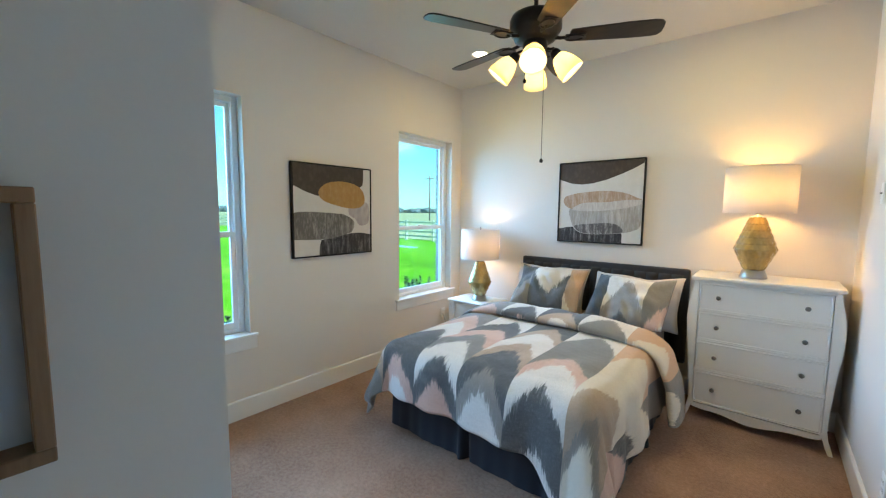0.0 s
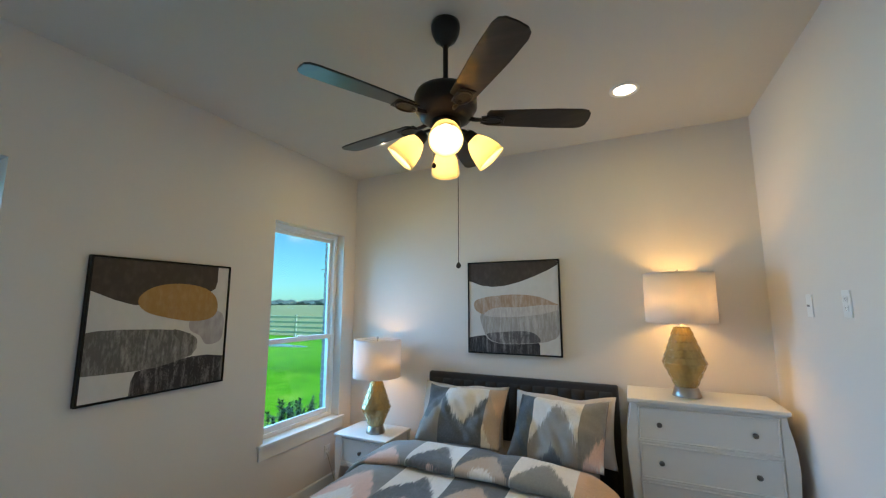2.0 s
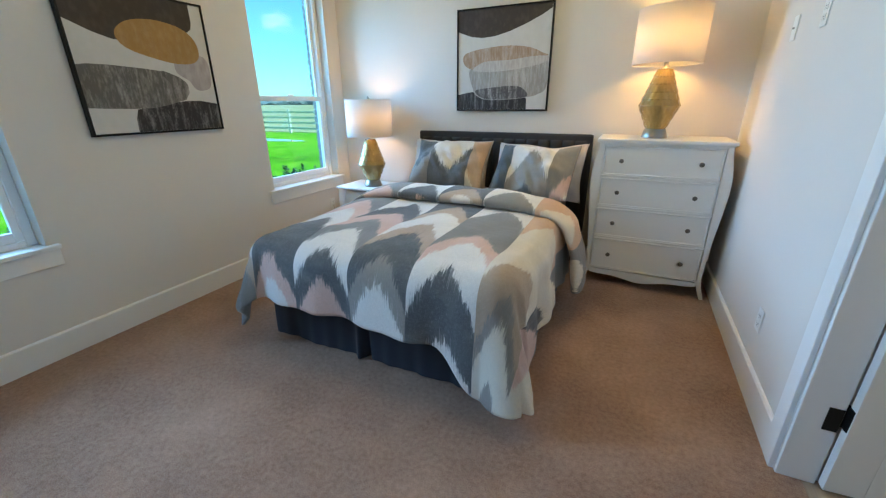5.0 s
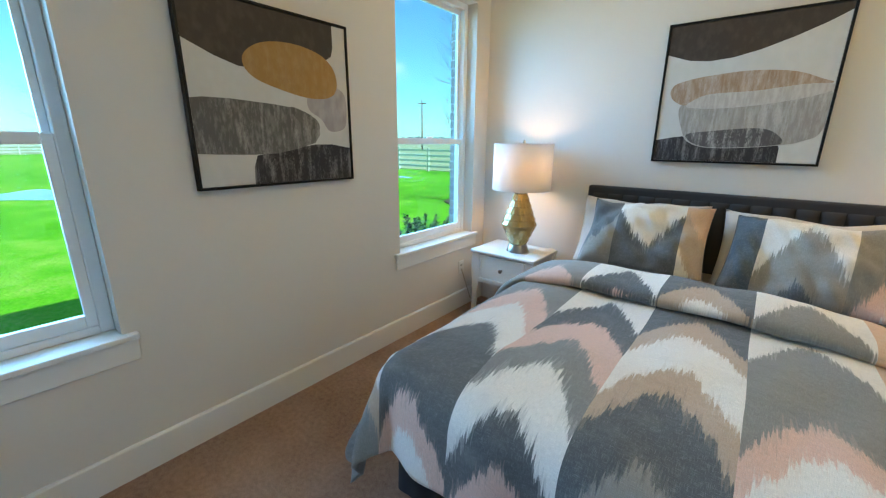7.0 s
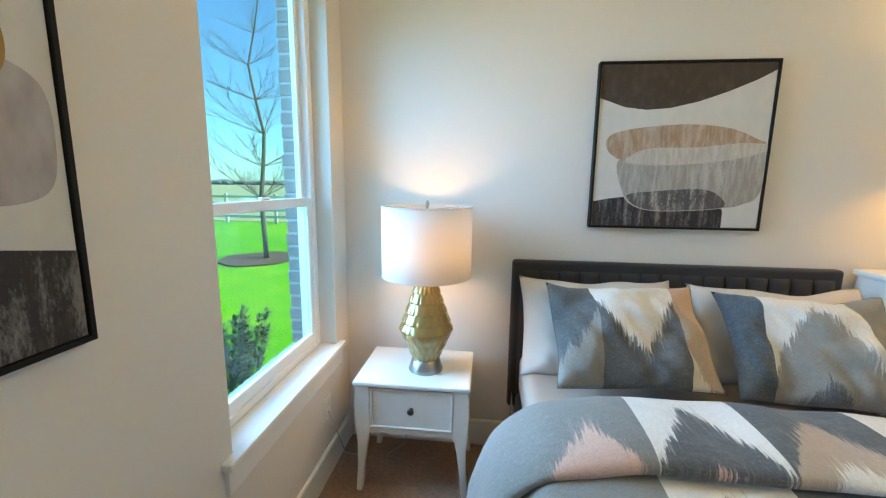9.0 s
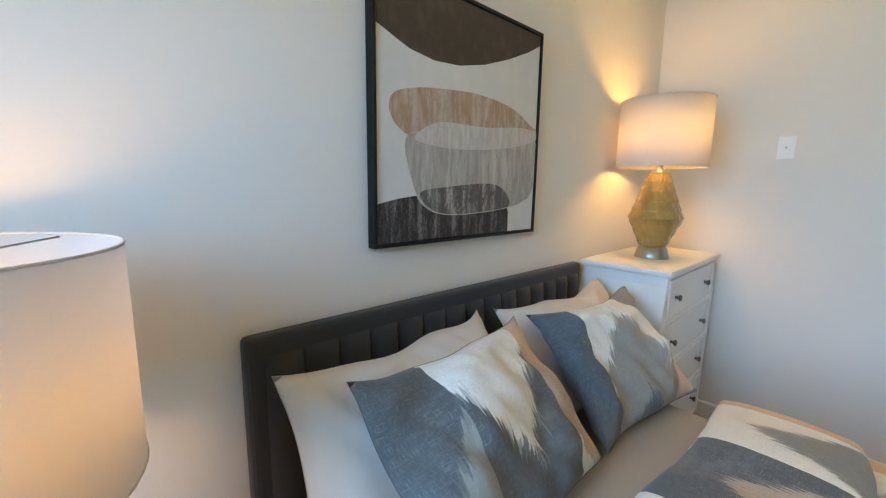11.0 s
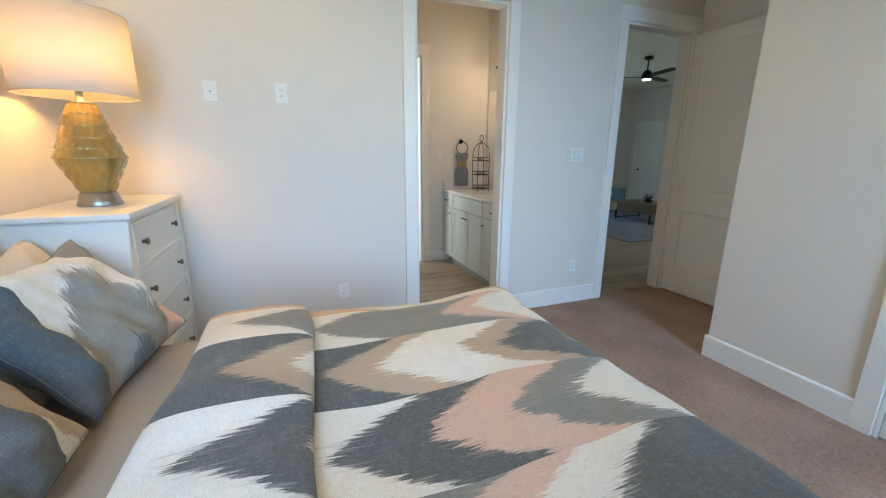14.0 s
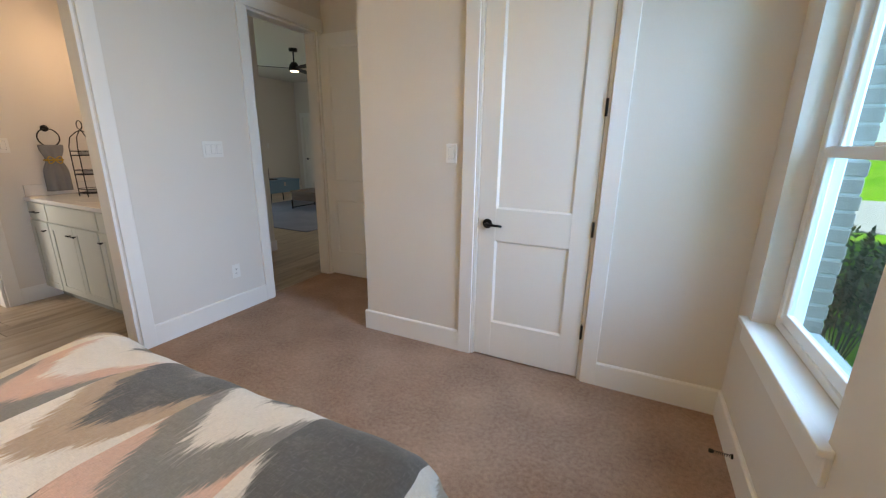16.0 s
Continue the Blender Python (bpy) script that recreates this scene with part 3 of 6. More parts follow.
def ikat_material(name, columns, seam, peak, width=0.34):
    """Woven columns of dyed bands whose feathered ends rise to a peak in the middle of each column.
    u across and v along the cloth in metres; columns: for each one the dyes and where they begin; seam: the first column's edge."""
    m = bpy.data.materials.new(name)
    m.use_nodes = True
    nt = m.node_tree
    p = nt.nodes["Principled BSDF"]
    mn = node_helper(nt)
    tc, sep = nt.nodes.new("ShaderNodeTexCoord"), nt.nodes.new("ShaderNodeSeparateXYZ")
    nt.links.new(tc.outputs["UV"], sep.inputs[0])
    u, v = sep.outputs[0], sep.outputs[1]

    def noise_at(su, sv, detail=2.0, seed=0.0):
        n, c = nt.nodes.new("ShaderNodeTexNoise"), nt.nodes.new("ShaderNodeCombineXYZ")
        nt.links.new(mn("MULTIPLY", u, su), c.inputs[0])
        nt.links.new(mn("MULTIPLY", v, sv), c.inputs[1])
        c.inputs[2].default_value = seed
        n.inputs["Scale"].default_value, n.inputs["Detail"].default_value = 1.0, detail
        nt.links.new(c.outputs[0], n.inputs["Vector"])
        return n.outputs[0]
    wob = mn("MULTIPLY", mn("SUBTRACT", noise_at(3, 3, 2, 5.0), 0.5), 0.012)
    cu = mn("DIVIDE", mn("SUBTRACT", mn("ADD", u, wob), seam), width)
    col, fr = mn("FLOOR", cu), mn("FRACT", cu)
    tri = mn("MULTIPLY", mn("ABSOLUTE", mn("SUBTRACT", fr, 0.5)), 2.0)
    sag = mn("MULTIPLY", mn("SUBTRACT", noise_at(4, 3, 2, 21.0), 0.5), 0.10)

    def banded(fine, broad, seed):
        """Bands along a column, their peaked ends feathered into the next by fine and broad streaks."""
        jag = mn("ADD", mn("MULTIPLY", mn("SUBTRACT", noise_at(150, 5, 3, seed), 0.5), fine), mn("MULTIPLY", mn("SUBTRACT", noise_at(34, 4, 2, 2.0 + seed), 0.5), broad))
        vv = mn("ADD", mn("SUBTRACT", v, mn("MULTIPLY", mn("POWER", tri, 1.45), peak)), mn("ADD", jag, sag))
        at = mn("DIVIDE", mn("ADD", vv, 0.5), 2.5)
        out = None
        for k, bands in enumerate(columns):
            cr = nt.nodes.new("ShaderNodeValToRGB")
            cr.color_ramp.interpolation = "CONSTANT"
            e = cr.color_ramp.elements
            while len(e) < len(bands):
                e.new(0.9)
            while len(e) > len(bands):
                e.remove(e[-1])
            for i, (dye, start) in enumerate(bands):
                e[i].position = 0.0 if i == 0 else (start + 0.5) / 2.5
                e[i].color = (*DYES[dye], 1)
            nt.links.new(at, cr.inputs[0])
            if out is None:
                out = cr.outputs[0]
            else:
                pick = nt.nodes.new("ShaderNodeMixRGB")
                nt.links.new(mn("GREATER_THAN", col, k - 0.5), pick.inputs[0])
                nt.links.new(out, pick.inputs[1])
                nt.links.new(cr.outputs[0], pick.inputs[2])
                out = pick.outputs[0]
        return out
    half_mix, soft_mix = nt.nodes.new("ShaderNodeMixRGB"), nt.nodes.new("ShaderNodeMixRGB")
    half_mix.inputs[0].default_value = 0.30
    nt.links.new(banded(0.13, 0.09, 0.0), half_mix.inputs[1])
    nt.links.new(banded(0.22, 0.12, 0.35), half_mix.inputs[2])
    nt.links.new(mn("MULTIPLY", noise_at(40, 3, 3, 6.0), 0.34), soft_mix.inputs[0])
    nt.links.new(half_mix.outputs[0], soft_mix.inputs[1])
    nt.links.new(banded(0.34, 0.22, 11.0), soft_mix.inputs[2])
    # worn patches within a band and the weave
    blot = noise_at(5, 9, 5, 9.0)
    weave = mn("ADD", mn("MULTIPLY", noise_at(900, 60, 1), 0.5), mn("MULTIPLY", noise_at(60, 900, 1, 4.0), 0.5))
    mx, mul = nt.nodes.new("ShaderNodeMixRGB"), nt.nodes.new("ShaderNodeMixRGB")
    nt.links.new(mn("MULTIPLY", mn("MAXIMUM", mn("SUBTRACT", blot, 0.54), 0.0), 0.9), mx.inputs[0])
    nt.links.new(soft_mix.outputs[0], mx.inputs[1])
    mx.inputs[2].default_value = (0.40, 0.37, 0.34, 1)
    mul.blend_type = "MULTIPLY"
    mul.inputs[0].default_value = 0.75
    g = nt.nodes.new("ShaderNodeCombineXYZ")
    k = mn("ADD", mn("MULTIPLY", weave, 1.3), 0.38)
    for i in range(3):
        nt.links.new(k, g.inputs[i])
    # pale threads crossing the dyed ones
    thread = nt.nodes.new("ShaderNodeMixRGB")
    hatch = mn("MAXIMUM", noise_at(760, 40, 2, 12.0), noise_at(40, 760, 2, 15.0))
    nt.links.new(mn("MINIMUM", mn("MULTIPLY", mn("MAXIMUM", mn("SUBTRACT", hatch, 0.57), 0.0), 2.0), 0.22), thread.inputs[0])
    thread.inputs[2].default_value = (0.50, 0.50, 0.49, 1)
    nt.links.new(mx.outputs[0], thread.inputs[1])
    nt.links.new(thread.outputs[0], mul.inputs[1])
    nt.links.new(g.outputs[0], mul.inputs[2])
    nt.links.new(mul.outputs[0], p.inputs["Base Color"])
    bp = nt.nodes.new("ShaderNodeBump")
    bp.inputs["Strength"].default_value, bp.inputs["Distance"].default_value = 0.5, 0.0035
    creases = mn("ADD", mn("MULTIPLY", noise_at(14, 9, 4, 1.0), 3.0), mn("MULTIPLY", noise_at(5, 22, 3, 17.0), 2.2))
    nt.links.new(mn("ADD", mn("MULTIPLY", weave, 0.6), creases), bp.inputs["Height"])
    nt.links.new(bp.outputs[0], p.inputs["Normal"])
    p.inputs["Roughness"].default_value, p.inputs["Specular IOR Level"].default_value, p.inputs["Sheen Weight"].default_value = 0.9, 0.2, 0.15
    return m


IKAT = ikat_material("ikat_chevron_cotton", [
    [("g", 0), ("w", 0.66), ("t", 1.22), ("g", 1.40)],
    [("g", 0), ("p", 0.47), ("w", 0.67), ("m", 0.90), ("p", 1.40), ("w", 1.55)],
    [("w", 0), ("s", 0.39), ("p", 0.62), ("g", 0.87), ("w", 1.08), ("s", 1.32), ("p", 1.50)],
    [("s", 0), ("t", 0.39), ("w", 0.56), ("t", 0.85), ("s", 1.01), ("u", 1.31), ("w", 1.47)],
    [("w", 0), ("g", 0.37), ("p", 0.90), ("w", 1.05), ("s", 1.32), ("w", 1.66)],
    [("o", 0), ("c", 0.45), ("t", 1.10), ("u", 1.38), ("c", 1.50), ("u", 1.78)],
    [("g", 0), ("c", 0.50), ("s", 0.85), ("p", 1.10), ("c", 1.45)],
], -1.12, 0.25)
IKAT_SHAM_A = ikat_material("ikat_sham_slate_and_tan", [[("s", 0), ("u", 0.36)], [("w", 0), ("s", 0.32)], [("o", 0), ("t", 0.30), ("c", 0.55)]], -0.485, -0.22)
IKAT_SHAM_B = ikat_material("ikat_sham_slate_and_taupe", [[("b", 0), ("s", 0.28)], [("w", 0), ("u", 0.10), ("s", 0.38)], [("g", 0), ("p", 0.26), ("w", 0.4)]], -0.52, 0.25)


def grid_mesh(us, vs, place, cloth=None, bm=None):
    """A sheet of quads: place(u, v) gives the point, cloth(u, v) its UV."""
    bm = bm or bmesh.new()
    uvl = bm.loops.layers.uv.verify()
    rows = [[bm.verts.new(place(u, v)) for u in us] for v in vs]
    for j in range(len(vs) - 1):
        for i in range(len(us) - 1):
            f = bm.faces.new((rows[j][i], rows[j][i + 1], rows[j + 1][i + 1], rows[j + 1][i]))
            f.smooth = True
            if cloth:
                for lp, (a, b) in zip(f.loops, ((i, j), (i + 1, j), (i + 1, j + 1), (i, j + 1))):
                    lp[uvl].uv = cloth(us[a], vs[b])
    return bm


def lin(a, b, n):
    return [a + (b - a) * i / (n - 1) for i in range(n)]


bed = thing("bed", (BX, (FOOT + HEAD) / 2, 0), "queen bed with charcoal channel-tufted headboard and navy skirt", "bed")


def local(ob):
    """Shift a mesh written in room coordinates into its thing's own."""
    t = Matrix.Translation(-Vector(ob.parent.location))
    ob.data.transform(t)
    return ob


def bed_part(name, bm, m, label="", smooth=False, parent=None):
    ob = part(name, bm, m, bed, label, smooth)
    return local(ob)


bed_part("headboard_panel", box(BX - 0.79, BX + 0.79, 3.965, 4.022, 0.28, 1.105, 0.018, 3), CHARCOAL, "charcoal velvet headboard")
_n = 15
for _i in range(_n):
    _w = 1.50 / _n
    _x = BX - 0.75 + _w * _i
    _pts = [( _x + 0.002 + (_w - 0.004) * k / 8, 3.962 - 0.022 * math.sin(math.pi * k / 8) ** 0.6) for k in range(9)]
    _bm = bmesh.new()
    _zs = (0.30, 1.02, 1.045, 1.056)
    _f = (1.0, 1.0, 0.75, 0.0)
    _rows = [[_bm.verts.new((px, 3.966 - (3.966 - py) * k, z)) for px, py in _pts] for z, k in zip(_zs, _f)]
    for _a, _b in zip(_rows, _rows[1:]):
        for _k in range(8):
            _fc = _bm.faces.new((_a[_k], _a[_k + 1], _b[_k + 1], _b[_k]))
            _fc.smooth = True
    bed_part("channel", _bm, CHARCOAL)
for _s in (-1, 1):
    bed_part("headboard_leg", box(BX + _s * 0.68 - 0.035, BX + _s * 0.68 + 0.035, 3.972, 4.012, 0.0, 0.30, 0.004), CHARCOAL)
    for _y in (FOOT + 0.14, HEAD - 0.2):
        bed_part("bed_leg", box(BX + _s * 0.62 - 0.025, BX + _s * 0.62 + 0.025, _y - 0.025, _y + 0.025, 0, 0.19, 0.004), BLACKM)
bed_part("box_spring", box(BX - 0.755, BX + 0.69, FOOT + 0.06, HEAD + 0.02, 0.19, 0.40, 0.03, 2), NAVY)
bed_part("mattress", box(BX - 0.74, BX + 0.64, FOOT + 0.08, HEAD + 0.025, 0.402, 0.630, 0.05, 4), SHEET, "mattress in a taupe fitted sheet", True)


def skirt_run(p0, p1, out, waves, split=0.5):
    """A hanging cloth skirt with soft pleats between two floor points."""
    p0, p1, out = Vector((*p0, 0)), Vector((*p1, 0)), Vector((*out, 0))
    n = int((p1 - p0).length / 0.012)

    def place(u, v):
        w = 0.012 * math.sin(u * waves * 0.4 + 2 * math.sin(u * 9)) * (0.3 + 0.7 * math.sin(u * 5) ** 2) + 0.003 * math.sin(u * waves * 1.3 + 1)
        w += 0.034 * math.exp(-((u - split + 0.018) / 0.016) ** 2) - 0.03 * math.exp(-((u - split - 0.012) / 0.008) ** 2)
        return p0.lerp(p1, u) + out * (0.004 + (w + 0.012) * (1 - v)) + Vector((0, 0, 0.008 + 0.40 * v))
    return grid_mesh(lin(0, 1, n), lin(0, 1, 7), place)


bed_part("bed_skirt", skirt_run((BX - 0.785, FOOT + 0.04), (BX + 0.70, FOOT + 0.03), (0, -1), 70, 0.45), NAVY, "navy pleated bed skirt")
bed_part("bed_skirt", skirt_run((BX - 0.77, HEAD), (BX - 0.785, FOOT + 0.04), (-1, 0), 85), NAVY, "navy pleated bed skirt")
bed_part("bed_skirt", skirt_run((BX + 0.70, FOOT + 0.03), (BX + 0.70, HEAD), (1, 0), 85), NAVY, "navy pleated bed skirt")

# duvet: cloth coordinates s across (0 at the bed's middle line), t from the folded head edge towards the foot
HW_W, HW_E, DY0, ZTOP = 0.70, 0.61, 3.30, 0.675
DLEN = 1.275


def drape(s, t, lift=0.0, foot=True):
    hw = HW_E if s > 0 else HW_W
    a = max(0.0, abs(s) - hw)
    b = max(0.0, t - DLEN) if foot else 0.0
    r = (a ** 2.2 + b ** 2.2) ** (1 / 2.2)
    sc, tc_ = max(-hw, min(hw, s)), min(t, DLEN) if foot else t
    x, y = BX + sc, DY0 - tc_
    nz = noise.noise((s * 2.1, t * 2.1, 3.1))
    n2 = noise.noise((s * 6.0, t * 5.0, 7.7))
    edge = max(0.0, 1 - min(hw - abs(sc), DLEN - tc_ if foot else 1.0) / 0.22)
    z = ZTOP + lift + 0.030 * nz + 0.011 * n2 - 0.022 * edge ** 2 + 0.012
    if r > 0:
        n_ = math.hypot(a, b)
        dx, dy = (math.copysign(a, s) / n_, -b / n_)
        rad = 0.14
        if r < rad * math.pi / 2:
            th = r / rad
            o, d = rad * math.sin(th), rad * (1 - math.cos(th))
        else:
            rest = r - rad * math.pi / 2
            ang = math.atan2(b, a) if (a and b) else (0 if a else math.pi / 2)
            o, d = rad + (0.07 + 0.30 * max(0.0, math.sin(2 * ang)) ** 1.5) * rest, rad + 0.98 * rest
        ang = math.atan2(b, a) if (a and b) else (0 if a else math.pi / 2)
        along = (t * 1.0 if a > b else s * 1.0) + (ang * 0.35)
        hang = min(1.0, d / 0.35)
        wave = 0.020 * math.sin(along * 11 + 0.6) + 0.010 * math.sin(along * 23 + 2) + 0.02 * noise.noise((along * 4, d * 3, 1.3))
        o += wave * hang
        x, y = x + dx * o, y + dy * o
        z = max(0.03, z - d)
    return (x, y, z)


us = lin(-1.10, 1.17, 150)
vs = lin(0.0, 1.0, 105)


def hem(s):
    """Length of the cloth at s: it hangs down to the carpet at one corner of the foot."""
    k = min(1.0, max(0.0, (s - 0.34) / 0.28))
    drop = 0.43 + 0.22 * k * k * (3 - 2 * k)
    a = max(0.0, s - HW_E)
    return DLEN + math.sqrt(max(0.02, drop * drop - a * a)) + 0.07 * max(0.0, (-0.72 - s) / 0.38) ** 2


duvet = thing("duvet", (BX, 2.6, ZTOP), "rumpled ikat chevron duvet in slate, white and blush", "duvet")
_bm = grid_mesh(us, vs, lambda s, k: drape(s, k * hem(s)), lambda s, k: (s, k * hem(s)))
local(part("duvet_cover", _bm, IKAT, duvet, "ikat chevron duvet cover draped over the bed")).modifiers.new("thickness", "SOLIDIFY").thickness = 0.022

# the head end of the duvet folded back on itself: a puffy band
def fold_place(s, k):
    a = 2 * math.pi * k
    cy, cz = math.cos(a), math.sin(a)
    w = 0.185 + 0.02 * noise.noise((s * 3, 1.0, 2.0))
    yy = -0.115 - w * math.copysign(abs(cy) ** 0.75, cy)
    x, y, z = drape(s, 0.18 + 0.02 * math.sin(s * 5), 0.028, False)
    puff = 0.040 * (1 + 0.35 * noise.noise((s * 5, k * 2, 9.0)))
    h = puff * math.copysign(abs(cz) ** 0.8, cz)
    tilt = max(0.0, min(1.0, (abs(s) - (HW_E if s > 0 else HW_W)) / 0.12))
    ox = math.copysign(1, s) * tilt
    flank = 0.085 * max(0.0, min(1.0, (ZTOP - z) / 0.28))
    return (x + ox * (h + flank), y - (yy + 0.115), z + h * (1 - tilt) + (0.0 if cz < 0 else 0.004))


_bm = grid_mesh(lin(-1.08, 1.22, 110), lin(0, 1, 25), fold_place, lambda s, k: (s, 0.39 + 1.05 * (0.055 - 0.185 * math.cos(2 * math.pi * k))))
for _side in (-1.08, 1.22):
    _ring = [_bm.verts.new(fold_place(_side, k)) for k in lin(0, 1, 25)[:-1]]
    _bm.faces.new(_ring)
local(part("folded_edge", _bm, IKAT, duvet, "folded-back head end of the duvet", True))


SEAM = mat("slate_cotton_seam", (0.16, 0.16, 0.165), 0.9, var=0.15, scale=9, grain=300)


def pillow(name, w, h, thick, m, at, lean, turn, label, seed):
    """A stuffed pillow with pinched corners, standing on its long edge and leaning back; front towards -y."""
    root = thing(name, at, label, "pillow")
    n = 34

    def slump(u, v):
        """The whole cushion bends, its upper corners droop."""
        dy = 0.055 * noise.noise((u * 1.3 + seed, v * 1.1, 8.0)) + 0.02 * abs(u) ** 3 * max(0.0, v) ** 2
        dz = 0.02 * noise.noise((u * 1.8 + seed, 0.0, 4.0)) * max(0.0, v) + 0.008 * max(0.0, v) * abs(u) ** 4
        return dy, dz

    def face(sgn):
        def place(u, v):
            pu, pv = 1 - abs(u) ** 3.2, 1 - abs(v) ** 3.0
            x = w / 2 * u * (1 - 0.055 * (1 - v * v) * abs(u) ** 3)
            z = h / 2 * v * (1 - (0.13 if v > 0 else 0.05) * (1 - u * u) * abs(v) ** 3)
            d = thick / 2 * max(0.0, pu) ** 0.62 * max(0.0, pv) ** 0.62
            d *= 1 + 0.25 * noise.noise((u * 1.7 + seed, v * 1.7, sgn * 2.0))
            d += (0.022 * noise.noise((u * 3.2 + seed, v * 2.6, 3.0 + sgn)) + 0.018 * noise.noise((u * 7 + v * 3 + seed, v * 2.0, 5.0 + sgn))) * min(1.0, 2.5 * pu) * min(1.0, 2.5 * pv)
            dy, dz = slump(u, v)
            return (x, -sgn * d + dy, z + dz)
        return place
    bm = grid_mesh(lin(-1, 1, n), lin(-1, 1, n), face(1), lambda u, v: (w / 2 * u, h / 2 * (1 - v)))
    bm = grid_mesh(lin(-1, 1, n), lin(-1, 1, n), face(-1), lambda u, v: (w / 2 * u, h / 2 * (1 - v)), bm)
    bmesh.ops.remove_doubles(bm, verts=bm.verts[:], dist=0.0004)
    part("cushion", bm, m, root, "", True)
    rim = [(a, -1) for a in lin(-1, 1, 20)[:-1]] + [(1, a) for a in lin(-1, 1, 20)[:-1]] + [(a, 1) for a in lin(1, -1, 20)[:-1]] + [(-1, a) for a in lin(1, -1, 20)[:-1]]
    seam = [(w / 2 * u * (1 - 0.055 * (1 - v * v)), slump(u, v)[0], h / 2 * v * (1 - (0.13 if v > 0 else 0.05) * (1 - u * u)) + slump(u, v)[1]) for u, v in rim]
    part("piped_edge", tube(seam, 0.0014, 6, closed=True), PILLOW if m is PILLOW else SEAM, root)
    root.rotation_euler = (radians(-lean), 0, radians(turn))
    return root


pillow("pillow", 0.735, 0.47, 0.17, PILLOW, (-1.53, 3.775, 0.832), 24, 2, "plain pale taupe pillow leaning against the headboard", 1.0)
pillow("pillow", 0.735, 0.46, 0.17, PILLOW, (-0.735, 3.775, 0.825), 24, -2, "plain pale taupe pillow leaning against the headboard", 5.0)
pillow("pillow_sham", 0.655, 0.475, 0.17, IKAT_SHAM_A, (-1.455, 3.60, 0.868), 41, 3, "ikat pillow sham, slate with a white chevron", 9.0)
pillow("pillow_sham", 0.635, 0.475, 0.17, IKAT_SHAM_B, (-0.735, 3.60, 0.845), 39, -6, "ikat pillow sham in blue slate, white and taupe", 13.0)

# ---- dresser and nightstand ----
NICKEL = mat("brushed_nickel", (0.42, 0.40, 0.38), 0.32, 0.95, var=0.08, scale=20)
KNOBM = mat("antique_pewter_knob", (0.20, 0.185, 0.17), 0.35, 0.9, var=0.15, scale=30)


def knob(parent, x, y, z):
    pr = [(0.0, 0.0), (0.010, 0.0), (0.007, 0.004), (0.006, 0.010), (0.011, 0.014), (0.0155, 0.019), (0.0155, 0.023), (0.010, 0.027), (0.0, 0.0285)]
    bm = lathe(pr, 20)
    bm.transform(Matrix.Translation((x, y, z)) @ Matrix.Rotation(radians(90), 4, "X"))
    return part("knob", bm, KNOBM, parent, "small round pewter knob")


def drawer_front(root, x0, x1, z0, z1, y, name="drawer"):
    """An inset drawer front with a raised bead round it."""
    bm = box(x0 + 0.004, x1 - 0.004, y + 0.002, y + 0.02, z0 + 0.004, z1 - 0.004, 0.002)
    d = part(name, bm, WHITEF, root)
    bead = bmesh.new()
    t = 0.011
    for a in ((x0, x1, z1 - t, z1), (x0, x1, z0, z0 + t), (x0, x0 + t, z0 + t, z1 - t), (x1 - t, x1, z0 + t, z1 - t)):
        box(a[0], a[1], y - 0.008, y + 0.0015, a[2], a[3], 0.003, bm=bead)
    part("bead", bead, WHITEF, d)
    return d


